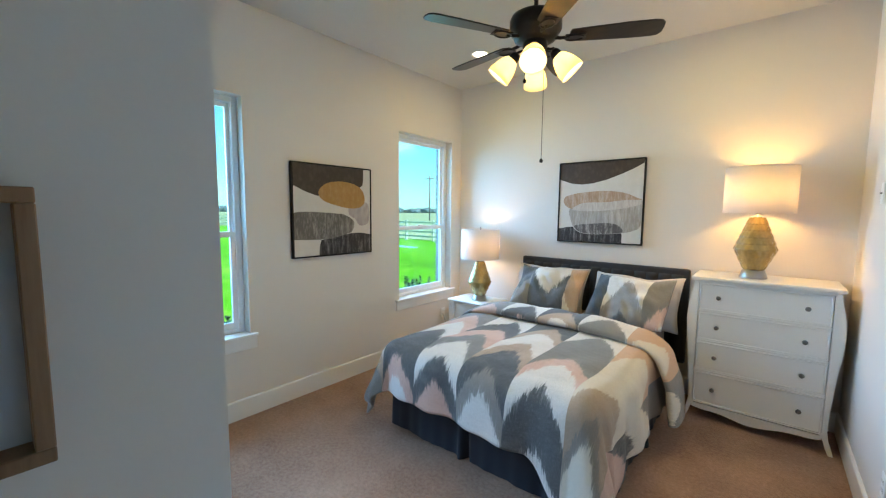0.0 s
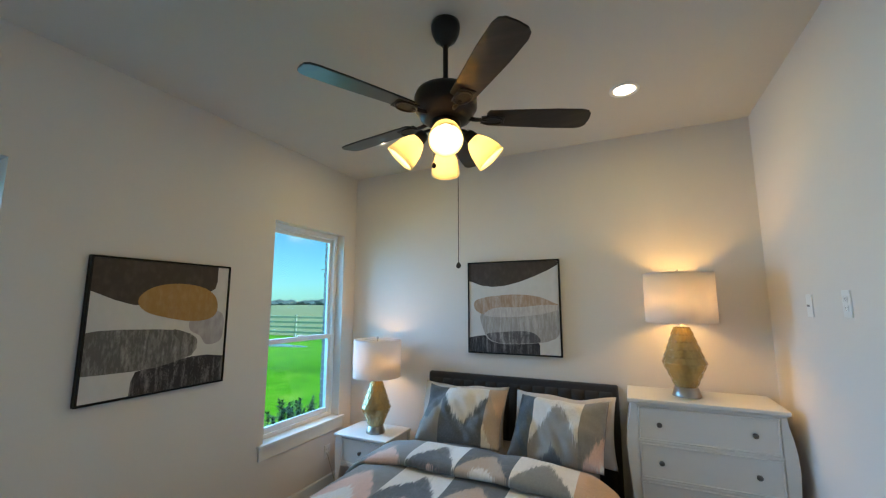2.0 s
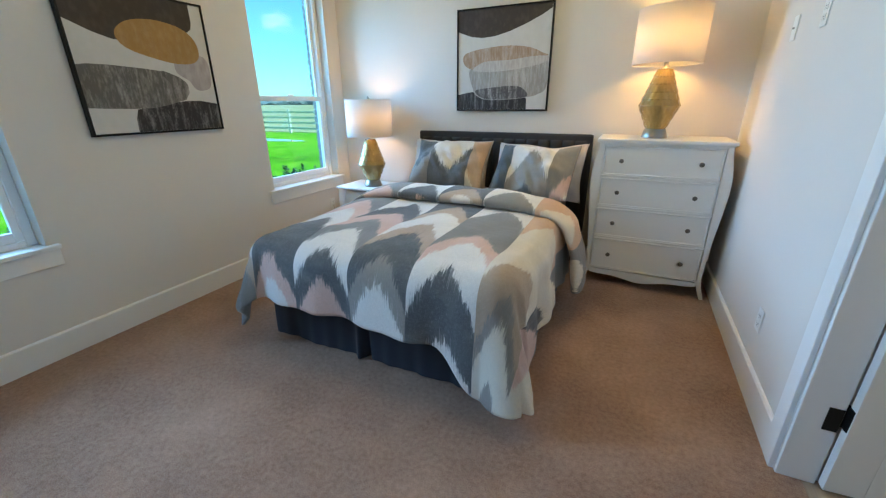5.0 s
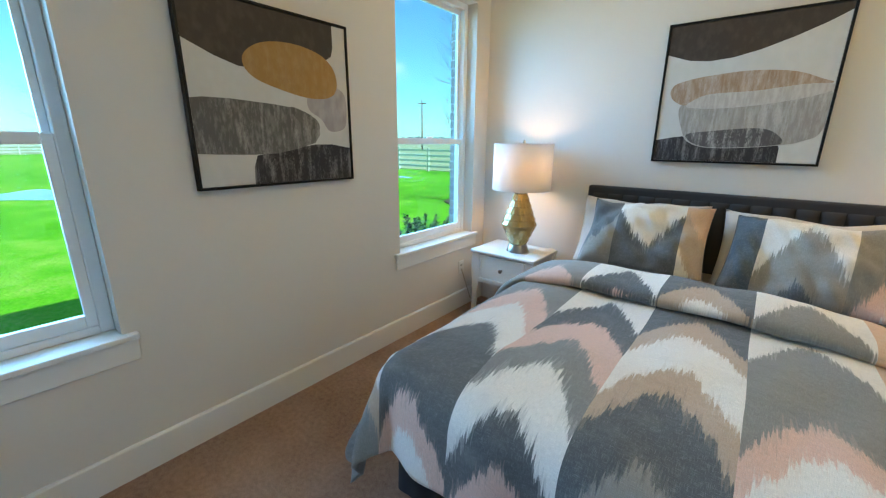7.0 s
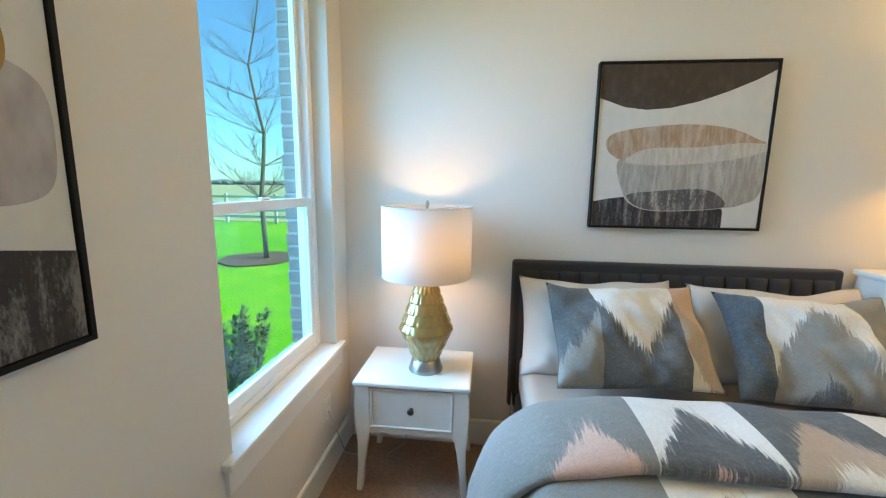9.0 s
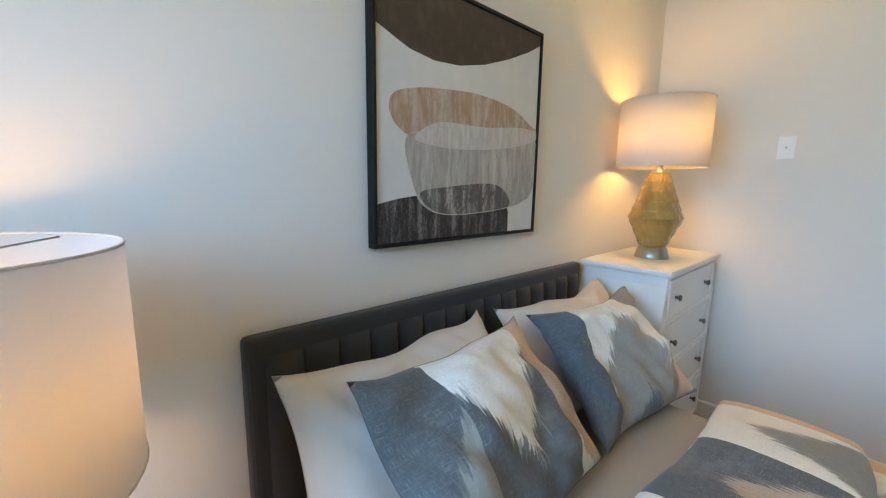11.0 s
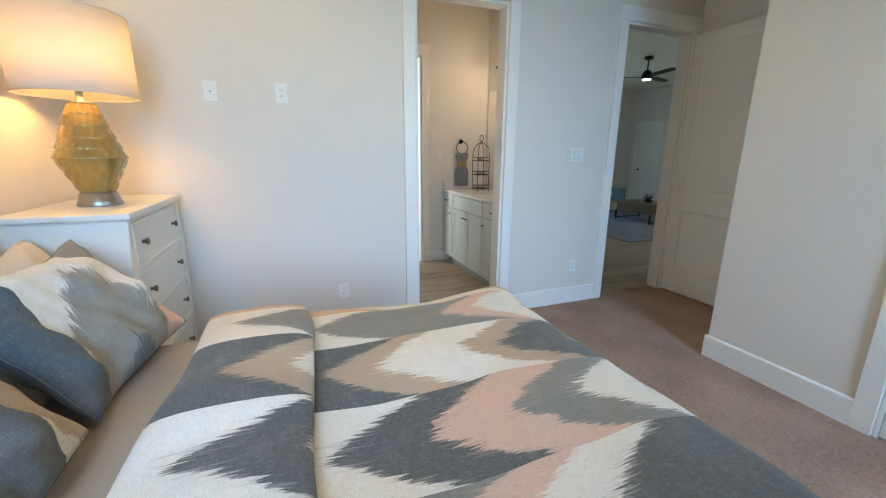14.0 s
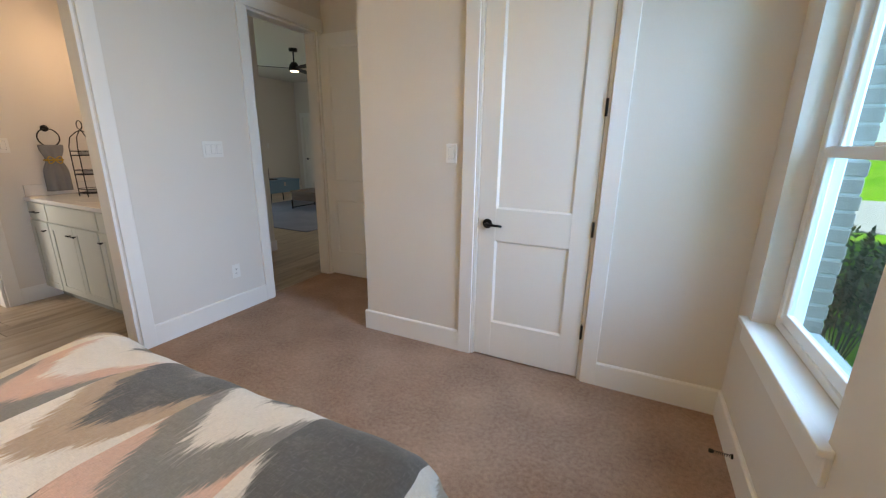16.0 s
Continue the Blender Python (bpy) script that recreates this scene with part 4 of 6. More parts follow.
def dresser():
    root = thing("dresser", (0.130, 3.79, 0), "white four-drawer bombe dresser with pewter knobs", "dresser")
    prof = [(0.06, 0.398), (0.15, 0.392), (0.30, 0.396), (0.48, 0.408), (0.64, 0.424), (0.78, 0.434), (0.88, 0.430), (0.96, 0.418), (1.03, 0.402), (1.075, 0.398)]
    fy, by = -0.195, 0.215
    for s in (-1, 1):
        outl = [(s * 0.366, 0.115)] + [(s * 0.372, 0.09)] + [(s * x, z) for z, x in prof[1:]] + [(s * 0.366, 1.075)]
        part("side_panel", extrude_outline(outl, fy - 0.004, by, "y", 0.003), WHITEF, root)
        for y0, y1 in ((fy - 0.006, fy + 0.045), (by - 0.045, by)):
            leg = [(s * 0.345, 0.145), (s * 0.372, 0.10), (s * 0.385, 0.05), (s * 0.405, 0.0), (s * 0.430, 0.0), (s * 0.418, 0.045), (s * 0.402, 0.09), (s * 0.3935, 0.15)]
            part("leg", extrude_outline(leg, y0, y1, "y", 0.003), WHITEF, root)
    part("back_panel", box(-0.366, 0.366, by - 0.015, by - 0.004, 0.12, 1.074), WHITEF, root)
    part("carcase", box(-0.366, 0.366, fy + 0.022, by - 0.016, 0.115, 1.074), WHITEF, root)
    top = box(-0.418, 0.418, fy - 0.022, by + 0.004, 1.083, 1.110, 0.007, 3)
    part("top", top, WHITEF, root)
    part("top_moulding", box(-0.404, 0.404, fy - 0.008, by, 1.0755, 1.0828, 0.002), WHITEF, root)
    apr = [(-0.366, 0.123)] + [(x, 0.123) for x in (0.366,)] + [(0.366, 0.10)] + [(0.366 * k, 0.062 + 0.045 * abs(k) ** 3 - 0.012 * math.cos(k * 6)) for k in lin(1, -1, 25)] + [(-0.366, 0.10)]
    part("apron", extrude_outline(apr, fy - 0.002, fy + 0.018, "y"), WHITEF, root)
    zs = [(0.858, 1.062), (0.632, 0.838), (0.398, 0.612), (0.132, 0.378)]
    for z0, z1 in zs:
        d = drawer_front(root, -0.362, 0.362, z0, z1, fy)
        for x in (-0.243, 0.243):
            knob(d, x, fy + 0.002, (z0 + z1) / 2)
    for z in (0.848, 0.622, 0.388):
        part("rail", box(-0.366, 0.366, fy - 0.005, fy + 0.02, z - 0.0085, z + 0.0085, 0.003), WHITEF, root)
    part("rail", box(-0.366, 0.366, fy - 0.003, fy + 0.02, 1.064, 1.0752, 0.002), WHITEF, root)
    return root


dresser()


def nightstand():
    root = thing("nightstand", (-2.397, 3.78, 0), "small white one-drawer nightstand with cabriole legs", "nightstand")
    fy, by, hw = -0.185, 0.205, 0.245
    part("top", box(-0.275, 0.275, fy - 0.022, by + 0.005, 0.556, 0.580, 0.008, 3), WHITEF, root)
    part("carcase", box(-hw + 0.02, hw - 0.02, fy + 0.022, by - 0.01, 0.335, 0.5555), WHITEF, root)
    for s in (-1, 1):
        part("side_panel", box(s * hw - 0.009, s * hw + 0.009, fy + 0.03, by - 0.03, 0.325, 0.5558), WHITEF, root)
        outl = [(0.198, 0.555), (0.198, 0.33), (0.216, 0.24), (0.232, 0.13), (0.238, 0.05), (0.245, 0.0), (0.272, 0.0), (0.268, 0.05), (0.262, 0.13), (0.260, 0.24), (0.268, 0.34), (0.274, 0.42), (0.270, 0.50), (0.262, 0.555)]
        for y0, y1 in ((fy - 0.006, fy + 0.034), (by - 0.036, by)):
            part("leg", extrude_outline([(s * x, z) for x, z in outl], y0, y1, "y", 0.004), WHITEF, root)
    d = drawer_front(root, -0.196, 0.196, 0.345, 0.545, fy)
    knob(d, 0, fy + 0.002, 0.445)
    apr = [(-0.198, 0.343), (0.198, 0.343)] + [(0.198 * k, 0.318 + 0.006 * math.cos(k * 9)) for k in lin(1, -1, 17)]
    part("apron", extrude_outline(apr, fy - 0.003, fy + 0.018, "y"), WHITEF, root)
    part("back_panel", box(-0.198, 0.198, by - 0.02, by - 0.008, 0.33, 0.55), WHITEF, root)
    return root


nightstand()

# ---- table lamps ----
AMBER = mat("honey_mercury_glass", (0.50, 0.345, 0.125), 0.22, 0.5, var=0.20, scale=14, grain=60, bump=0.1, coat=0.6)
LINEN = shade_cloth("white_linen_shade", (0.84, 0.81, 0.78), (0.66, 0.62, 0.60))
BULB = glow("warm_bulb", (1.0, 0.72, 0.38), 6.0)


def table_lamp(at):
    root = thing("table_lamp", at, "lit table lamp with scalloped amber glass base, white drum shade", "table lamp", "pair of table lamps")
    part("foot", lathe([(0.0, 0.0), (0.084, 0.0), (0.086, 0.004), (0.080, 0.020), (0.070, 0.056), (0.062, 0.062), (0.0, 0.062)], 40), NICKEL, root, "brushed nickel foot")
    rows, nn = 8, 144
    prof = [(0.062, 0.060), (0.070, 0.075), (0.128, 0.205), (0.130, 0.215), (0.050, 0.440), (0.046, 0.447), (0.0, 0.448)]

    def radius(z):
        for (r0, z0), (r1, z1) in zip(prof, prof[1:]):
            if z0 <= z <= z1:
                return r0 + (r1 - r0) * (z - z0) / max(1e-6, z1 - z0)
        return 0.046
    bm = bmesh.new()
    zs = lin(0.060, 0.446, 100)
    rings = []
    for z in zs:
        q = (z - 0.06) / 0.386 * rows
        row, f = int(q), q - int(q)
        ring = []
        for i in range(nn):
            th = 2 * math.pi * i / nn
            sc = abs(math.cos(th * 9 + (row % 2) * math.pi / 2)) ** 0.7
            ridge = 0.0048 * (1 - f) ** 0.8 * sc if z > 0.212 else 0.004 * sc * math.sin(math.pi * f) ** 0.7
            r = radius(z) + ridge
            ring.append(bm.verts.new((r * math.cos(th), r * math.sin(th), z)))
        rings.append(ring)
    for a, b in zip(rings, rings[1:]):
        for i in range(nn):
            fc = bm.faces.new((a[i], a[(i + 1) % nn], b[(i + 1) % nn], b[i]))
            fc.smooth = True
    part("glass_body", bm, AMBER, root, "scalloped amber mercury glass body")
    part("neck", lathe([(0.0, 0.446), (0.030, 0.446), (0.030, 0.452), (0.014, 0.456), (0.014, 0.50), (0.018, 0.50), (0.018, 0.56), (0.0, 0.56)], 24), NICKEL, root)
    sh = lathe([(0.213, 0.475), (0.213, 0.808), (0.2115, 0.808), (0.2115, 0.475), (0.213, 0.475)], 56)
    shade = part("shade", sh, LINEN, root, "white linen drum shade glowing warm")
    for z in (0.477, 0.806):
        ring = [(0.213 * math.cos(2 * math.pi * i / 48), 0.213 * math.sin(2 * math.pi * i / 48), z) for i in range(48)]
        part("rim", tube(ring, 0.0022, 6, closed=True), LINEN, shade)
    spider = bmesh.new()
    for k in range(3):
        a = 2 * math.pi * k / 3 + 0.4
        tube([(0, 0, 0.79), (0.2105 * math.cos(a), 0.2105 * math.sin(a), 0.800)], 0.0018, 6, spider)
    part("spider", spider, NICKEL, root)
    harp = [(0.0, 0.045 * math.sin(a), 0.56 + 0.115 * (1 - math.cos(a))) for a in lin(0.25, math.pi, 14)]
    part("harp", tube(harp, 0.0016, 6, tube([(p[0], -p[1], p[2]) for p in harp], 0.0016, 6)), NICKEL, root)
    part("finial", lathe([(0.0, 0.788), (0.006, 0.788), (0.006, 0.806), (0.010, 0.812), (0.010, 0.820), (0.006, 0.832), (0.0, 0.835)], 16), NICKEL, root)
    return root


_l = table_lamp(LAMP_R)
copy_thing(_l, pose(*LAMP_L, 0, 0, 25))

# ---- pictures ----
BLACKF = mat("black_wood_frame", (0.006, 0.0055, 0.006), 0.5, var=0.1, spec=0.25)


def brush(name, c1, c2, streak=1.0, dry=0.5, size=28.0, fleck=0.0):
    """Dragged paint: upright streaks of two tones, with pale dry-brush flecks where the ground shows through."""
    m = bpy.data.materials.new(name)
    m.use_nodes = True
    nt = m.node_tree
    p = nt.nodes["Principled BSDF"]
    mn = node_helper(nt)
    tc, mp, n1, n2 = (nt.nodes.new(k) for k in ("ShaderNodeTexCoord", "ShaderNodeMapping", "ShaderNodeTexNoise", "ShaderNodeTexNoise"))
    mp.inputs["Scale"].default_value = (size * 2.4, size * 2.4, size * 2.4 * (1 - 0.86 * streak))
    nt.links.new(tc.outputs["Object"], mp.inputs[0])
    nt.links.new(mp.outputs[0], n1.inputs["Vector"])
    nt.links.new(tc.outputs["Object"], n2.inputs["Vector"])
    n1.inputs["Scale"].default_value, n1.inputs["Detail"].default_value = 1.0, 6
    n2.inputs["Scale"].default_value, n2.inputs["Detail"].default_value = 4.5, 3
    cr = nt.nodes.new("ShaderNodeValToRGB")
    e = cr.color_ramp.elements
    e[0].position, e[0].color = 0.55 - 0.16 * dry, (*c1, 1)
    e[1].position, e[1].color = 0.86, (*c2, 1)
    nt.links.new(mn("ADD", mn("MULTIPLY", n1.outputs[0], 0.75), mn("MULTIPLY", n2.outputs[0], 0.32)), cr.inputs[0])
    n3, m3, n4, gap = (nt.nodes.new(k) for k in ("ShaderNodeTexNoise", "ShaderNodeMapping", "ShaderNodeTexNoise", "ShaderNodeMixRGB"))
    m3.inputs["Scale"].default_value = (210, 210, 75)
    n3.inputs["Scale"].default_value, n3.inputs["Detail"].default_value, n3.inputs["Roughness"].default_value = 1.0, 5, 0.7
    m4 = nt.nodes.new("ShaderNodeMapping")
    m4.inputs["Scale"].default_value = (34, 34, 5)
    n4.inputs["Scale"].default_value, n4.inputs["Detail"].default_value = 1.0, 4
    nt.links.new(tc.outputs["Object"], m4.inputs[0])
    nt.links.new(tc.outputs["Object"], m3.inputs[0])
    nt.links.new(m3.outputs[0], n3.inputs["Vector"])
    nt.links.new(m4.outputs[0], n4.inputs["Vector"])
    bare = mn("MULTIPLY", mn("SUBTRACT", mn("ADD", mn("MULTIPLY", n3.outputs[0], 0.7), mn("MULTIPLY", n4.outputs[0], 1.1)), 0.90), 4.5)
    nt.links.new(mn("MULTIPLY", mn("MINIMUM", mn("MAXIMUM", bare, 0.0), 1.0), fleck), gap.inputs[0])
    nt.links.new(cr.outputs[0], gap.inputs[1])
    gap.inputs[2].default_value = (0.60, 0.57, 0.54, 1)
    nt.links.new(gap.outputs[0], p.inputs["Base Color"])
    bp = nt.nodes.new("ShaderNodeBump")
    bp.inputs["Strength"].default_value, bp.inputs["Distance"].default_value = 0.4, 0.002
    nt.links.new(n1.outputs[0], bp.inputs["Height"])
    nt.links.new(bp.outputs[0], p.inputs["Normal"])
    p.inputs["Roughness"].default_value = 0.65
    return m


P_WHITE = brush("painted_white", (0.60, 0.585, 0.56), (0.66, 0.64, 0.62), 0.3, 0.5, 10)
P_BROWN = brush("painted_umber", (0.046, 0.031, 0.024), (0.085, 0.062, 0.050), 0.4, 0.2, 12, 0.0)
P_OCHRE = brush("painted_ochre", (0.36, 0.195, 0.052), (0.44, 0.27, 0.10), 0.5, 0.4, 14, 0.06)
P_LILAC = brush("painted_mauve", (0.36, 0.32, 0.33), (0.52, 0.49, 0.49), 0.6, 0.5, 12)
P_STONE = brush("painted_stone_grey", (0.115, 0.105, 0.095), (0.34, 0.32, 0.295), 0.8, 0.25, 30, 0.32)
P_STONED = brush("painted_dark_stone", (0.10, 0.09, 0.08), (0.18, 0.165, 0.15), 0.7, 0.4, 20, 0.3)
P_PLUM = brush("painted_charcoal_plum", (0.022, 0.017, 0.019), (0.10, 0.085, 0.088), 0.88, 0.0, 38, 0.3)
P_TAN = brush("painted_tan", (0.36, 0.23, 0.145), (0.60, 0.50, 0.42), 0.92, 0.5, 32, 0.42)
P_GREYL = brush("painted_light_grey", (0.46, 0.42, 0.39), (0.66, 0.63, 0.60), 0.85, 0.5, 28, 0.5)
P_TAUPE = brush("painted_pale_taupe", (0.32, 0.29, 0.265), (0.52, 0.50, 0.475), 0.94, 0.5, 30, 0.5)
P_LINE = brush("painted_pale_line", (0.50, 0.46, 0.43), (0.66, 0.63, 0.60), 0.3, 0.5, 40)
P_SLATE = brush("painted_slate", (0.085, 0.076, 0.075), (0.26, 0.25, 0.25), 0.8, 0.15, 20, 0.6)


def curve_outline(pts, n=7):
    """A closed smooth outline through the given corners."""
    out, k = [], len(pts)
    for i in range(k):
        p0, p1, p2, p3 = (Vector(pts[(i + j) % k]) for j in (-1, 0, 1, 2))
        for s in range(n):
            t = s / n
            out.append(tuple(0.5 * (2 * p1 + (p2 - p0) * t + (2 * p0 - 5 * p1 + 4 * p2 - p3) * t * t + (3 * p1 - p0 - 3 * p2 + p3) * t ** 3)))
    return out


def picture(name, m, w, h, label, shapes):
    """A framed canvas: local x to the viewer's right, z up, front at -y; shapes of paint lie on it one over another."""
    root = thing(name, (0, 0, 0), label, "picture")
    root.matrix_world = m
    f, d = 0.011, 0.038
    part("frame_rail", box(-w / 2, w / 2, -d, -0.001, h / 2 - f, h / 2, 0.001), BLACKF, root)
    part("frame_rail", box(-w / 2, w / 2, -d, -0.001, -h / 2, -h / 2 + f, 0.001), BLACKF, root)
    part("frame_stile", box(-w / 2, -w / 2 + f, -d, -0.001, -h / 2 + f, h / 2 - f, 0.001), BLACKF, root)
    part("frame_stile", box(w / 2 - f, w / 2, -d, -0.001, -h / 2 + f, h / 2 - f, 0.001), BLACKF, root)
    cw, ch = w - 2 * f - 0.004, h - 2 * f - 0.004
    canvas = part("canvas", box(-cw / 2, cw / 2, -0.031, -0.004, -ch / 2, ch / 2), P_WHITE, root, "abstract canvas of stacked stone shapes")
    for i, (nm, material, pts, smooth) in enumerate(shapes):
        outl = pts if smooth is False else curve_outline(pts)
        outl = [(min(1, max(0, u)), min(1, max(0, v))) for u, v in outl]
        y = -0.0312 - 0.00035 * i
        bm = bmesh.new()
        vs_ = [bm.verts.new(((u - 0.5) * cw, y, (0.5 - v) * ch)) for u, v in outl]
        fc = bm.faces.new(vs_)
        bmesh.ops.triangulate(bm, faces=[fc])
        part(nm, bm, material, canvas)
        if smooth is None:
            edge = [((u - 0.5) * cw, y - 0.0003, (0.5 - v) * ch) for u, v in outl]
            part("pale_brush_line", tube(edge, 0.0008, 5, closed=True), P_LINE, canvas)
    return root


A_SHAPES = [
    ("mauve_patch", P_LILAC, [(0.70, 0.44), (0.84, 0.38), (0.97, 0.42), (0.985, 0.58), (0.95, 0.66), (0.84, 0.675), (0.78, 0.60), (0.69, 0.54)], True),
    ("umber_stone", P_BROWN, [(0, 0), (0.9, 0), (0.9, 0.13), (0.885, 0.19), (0.85, 0.215), (0.6, 0.22), (0.45, 0.30), (0.36, 0.335), (0.27, 0.335), (0.15, 0.30), (0, 0.235)], False),
    ("ochre_stone", P_OCHRE, [(0.295, 0.32), (0.315, 0.25), (0.42, 0.185), (0.60, 0.16), (0.79, 0.19), (0.895, 0.27), (0.915, 0.385), (0.85, 0.455), (0.69, 0.47), (0.48, 0.43), (0.35, 0.385)], True),
    ("plum_stone", P_PLUM, [(0.29, 1.0), (0.295, 0.90), (0.32, 0.83), (0.5, 0.80), (0.72, 0.765), (0.85, 0.765), (1.0, 0.79), (1.0, 1.0)], False),
    ("grey_stone", P_STONE, [(0, 0.525), (0.06, 0.515), (0.2, 0.513), (0.45, 0.525), (0.60, 0.54), (0.70, 0.575), (0.755, 0.63), (0.76, 0.70), (0.72, 0.755), (0.6, 0.79), (0.45, 0.82), (0.3, 0.825), (0.1, 0.82), (0, 0.815)], False),
    ("dark_chip", P_STONED, [(0.56, 0.535), (0.66, 0.56), (0.745, 0.61), (0.757, 0.665), (0.70, 0.66), (0.61, 0.62)], True),
]
B_SHAPES = [
    ("umber_stone", P_BROWN, [(0, 0), (1, 0), (1, 0.045), (0.9, 0.10), (0.75, 0.165), (0.58, 0.225), (0.42, 0.262), (0.28, 0.272), (0.15, 0.255), (0, 0.20)], False),
    ("plum_stone", P_PLUM, [(0, 0.845), (0.1, 0.825), (0.3, 0.80), (0.55, 0.775), (0.68, 0.785), (0.76, 0.83), (0.79, 0.90), (0.79, 1.0), (0, 1.0)], False),
    ("taupe_stone", P_TAUPE, [(0.15, 0.57), (0.5, 0.60), (0.99, 0.52), (0.99, 0.78), (0.90, 0.85), (0.80, 0.875), (0.60, 0.895), (0.38, 0.90), (0.25, 0.87), (0.18, 0.79)], None),
    ("slate_stone", P_SLATE, [(0.21, 0.80), (0.38, 0.775), (0.62, 0.758), (0.74, 0.785), (0.795, 0.866), (0.60, 0.892), (0.38, 0.897), (0.26, 0.868)], True),
    ("tan_stone", P_TAN, [(0.055, 0.485), (0.075, 0.43), (0.15, 0.40), (0.30, 0.375), (0.55, 0.36), (0.78, 0.385), (0.93, 0.445), (0.97, 0.48), (0.6, 0.51), (0.36, 0.535), (0.18, 0.58), (0.09, 0.545)], True),
    ("grey_stone", P_GREYL, [(0.175, 0.585), (0.26, 0.525), (0.36, 0.505), (0.6, 0.50), (0.85, 0.475), (1.0, 0.485), (1.0, 0.52), (0.85, 0.565), (0.6, 0.60), (0.4, 0.61), (0.26, 0.605)], None),
]
picture("wall_picture", pose(XW, 2.162, 1.578, 0, 0, 90), 0.815, 0.79, "black-framed abstract painting with an ochre stone shape", A_SHAPES)
picture("wall_picture", pose(-1.149, YB, 1.682, 0, 0, 0), 0.808, 0.797, "black-framed abstract painting of pale stones above the bed", B_SHAPES)

# deep wooden shadow-box frame in the entry
OAKF = wood_material("oak_frame_wood", (0.16, 0.085, 0.04), (0.25, 0.14, 0.07), (0.33, 0.20, 0.11), 0.5, 30, 2)
PRINT = brush("pale_blue_print", (0.46, 0.51, 0.58), (0.62, 0.66, 0.70), 0.8, 0.4, 9)
_r = thing("shadow_box_frame", (XA, -0.073, 1.437), "deep oak shadow-box frame with a pale blue print", "picture frame")
for _nm, _b in (("frame_rail", (0, 0.048, -0.215, 0.215, 0.145, 0.163)), ("frame_rail", (0, 0.048, -0.215, 0.215, -0.163, -0.145)), ("frame_stile", (0, 0.048, 0.197, 0.215, -0.145, 0.145)), ("frame_stile", (0, 0.048, -0.215, -0.197, -0.145, 0.145))):
    part(_nm, box(*_b, 0.0015), OAKF, _r)
part("print", box(0.002, 0.010, -0.197, 0.197, -0.145, 0.145), PRINT, _r)

# ---- ceiling fan ----
BLADEM = wood_material("dark_walnut_blade", (0.014, 0.010, 0.008), (0.028, 0.020, 0.015), (0.05, 0.036, 0.027), 0.34, 30, 0)
MILK = shade_cloth("frosted_glass_shade", (0.85, 0.74, 0.55), (0.95, 0.80, 0.55))
FANB = glow("fan_bulb", (1.0, 0.86, 0.60), 9.0)


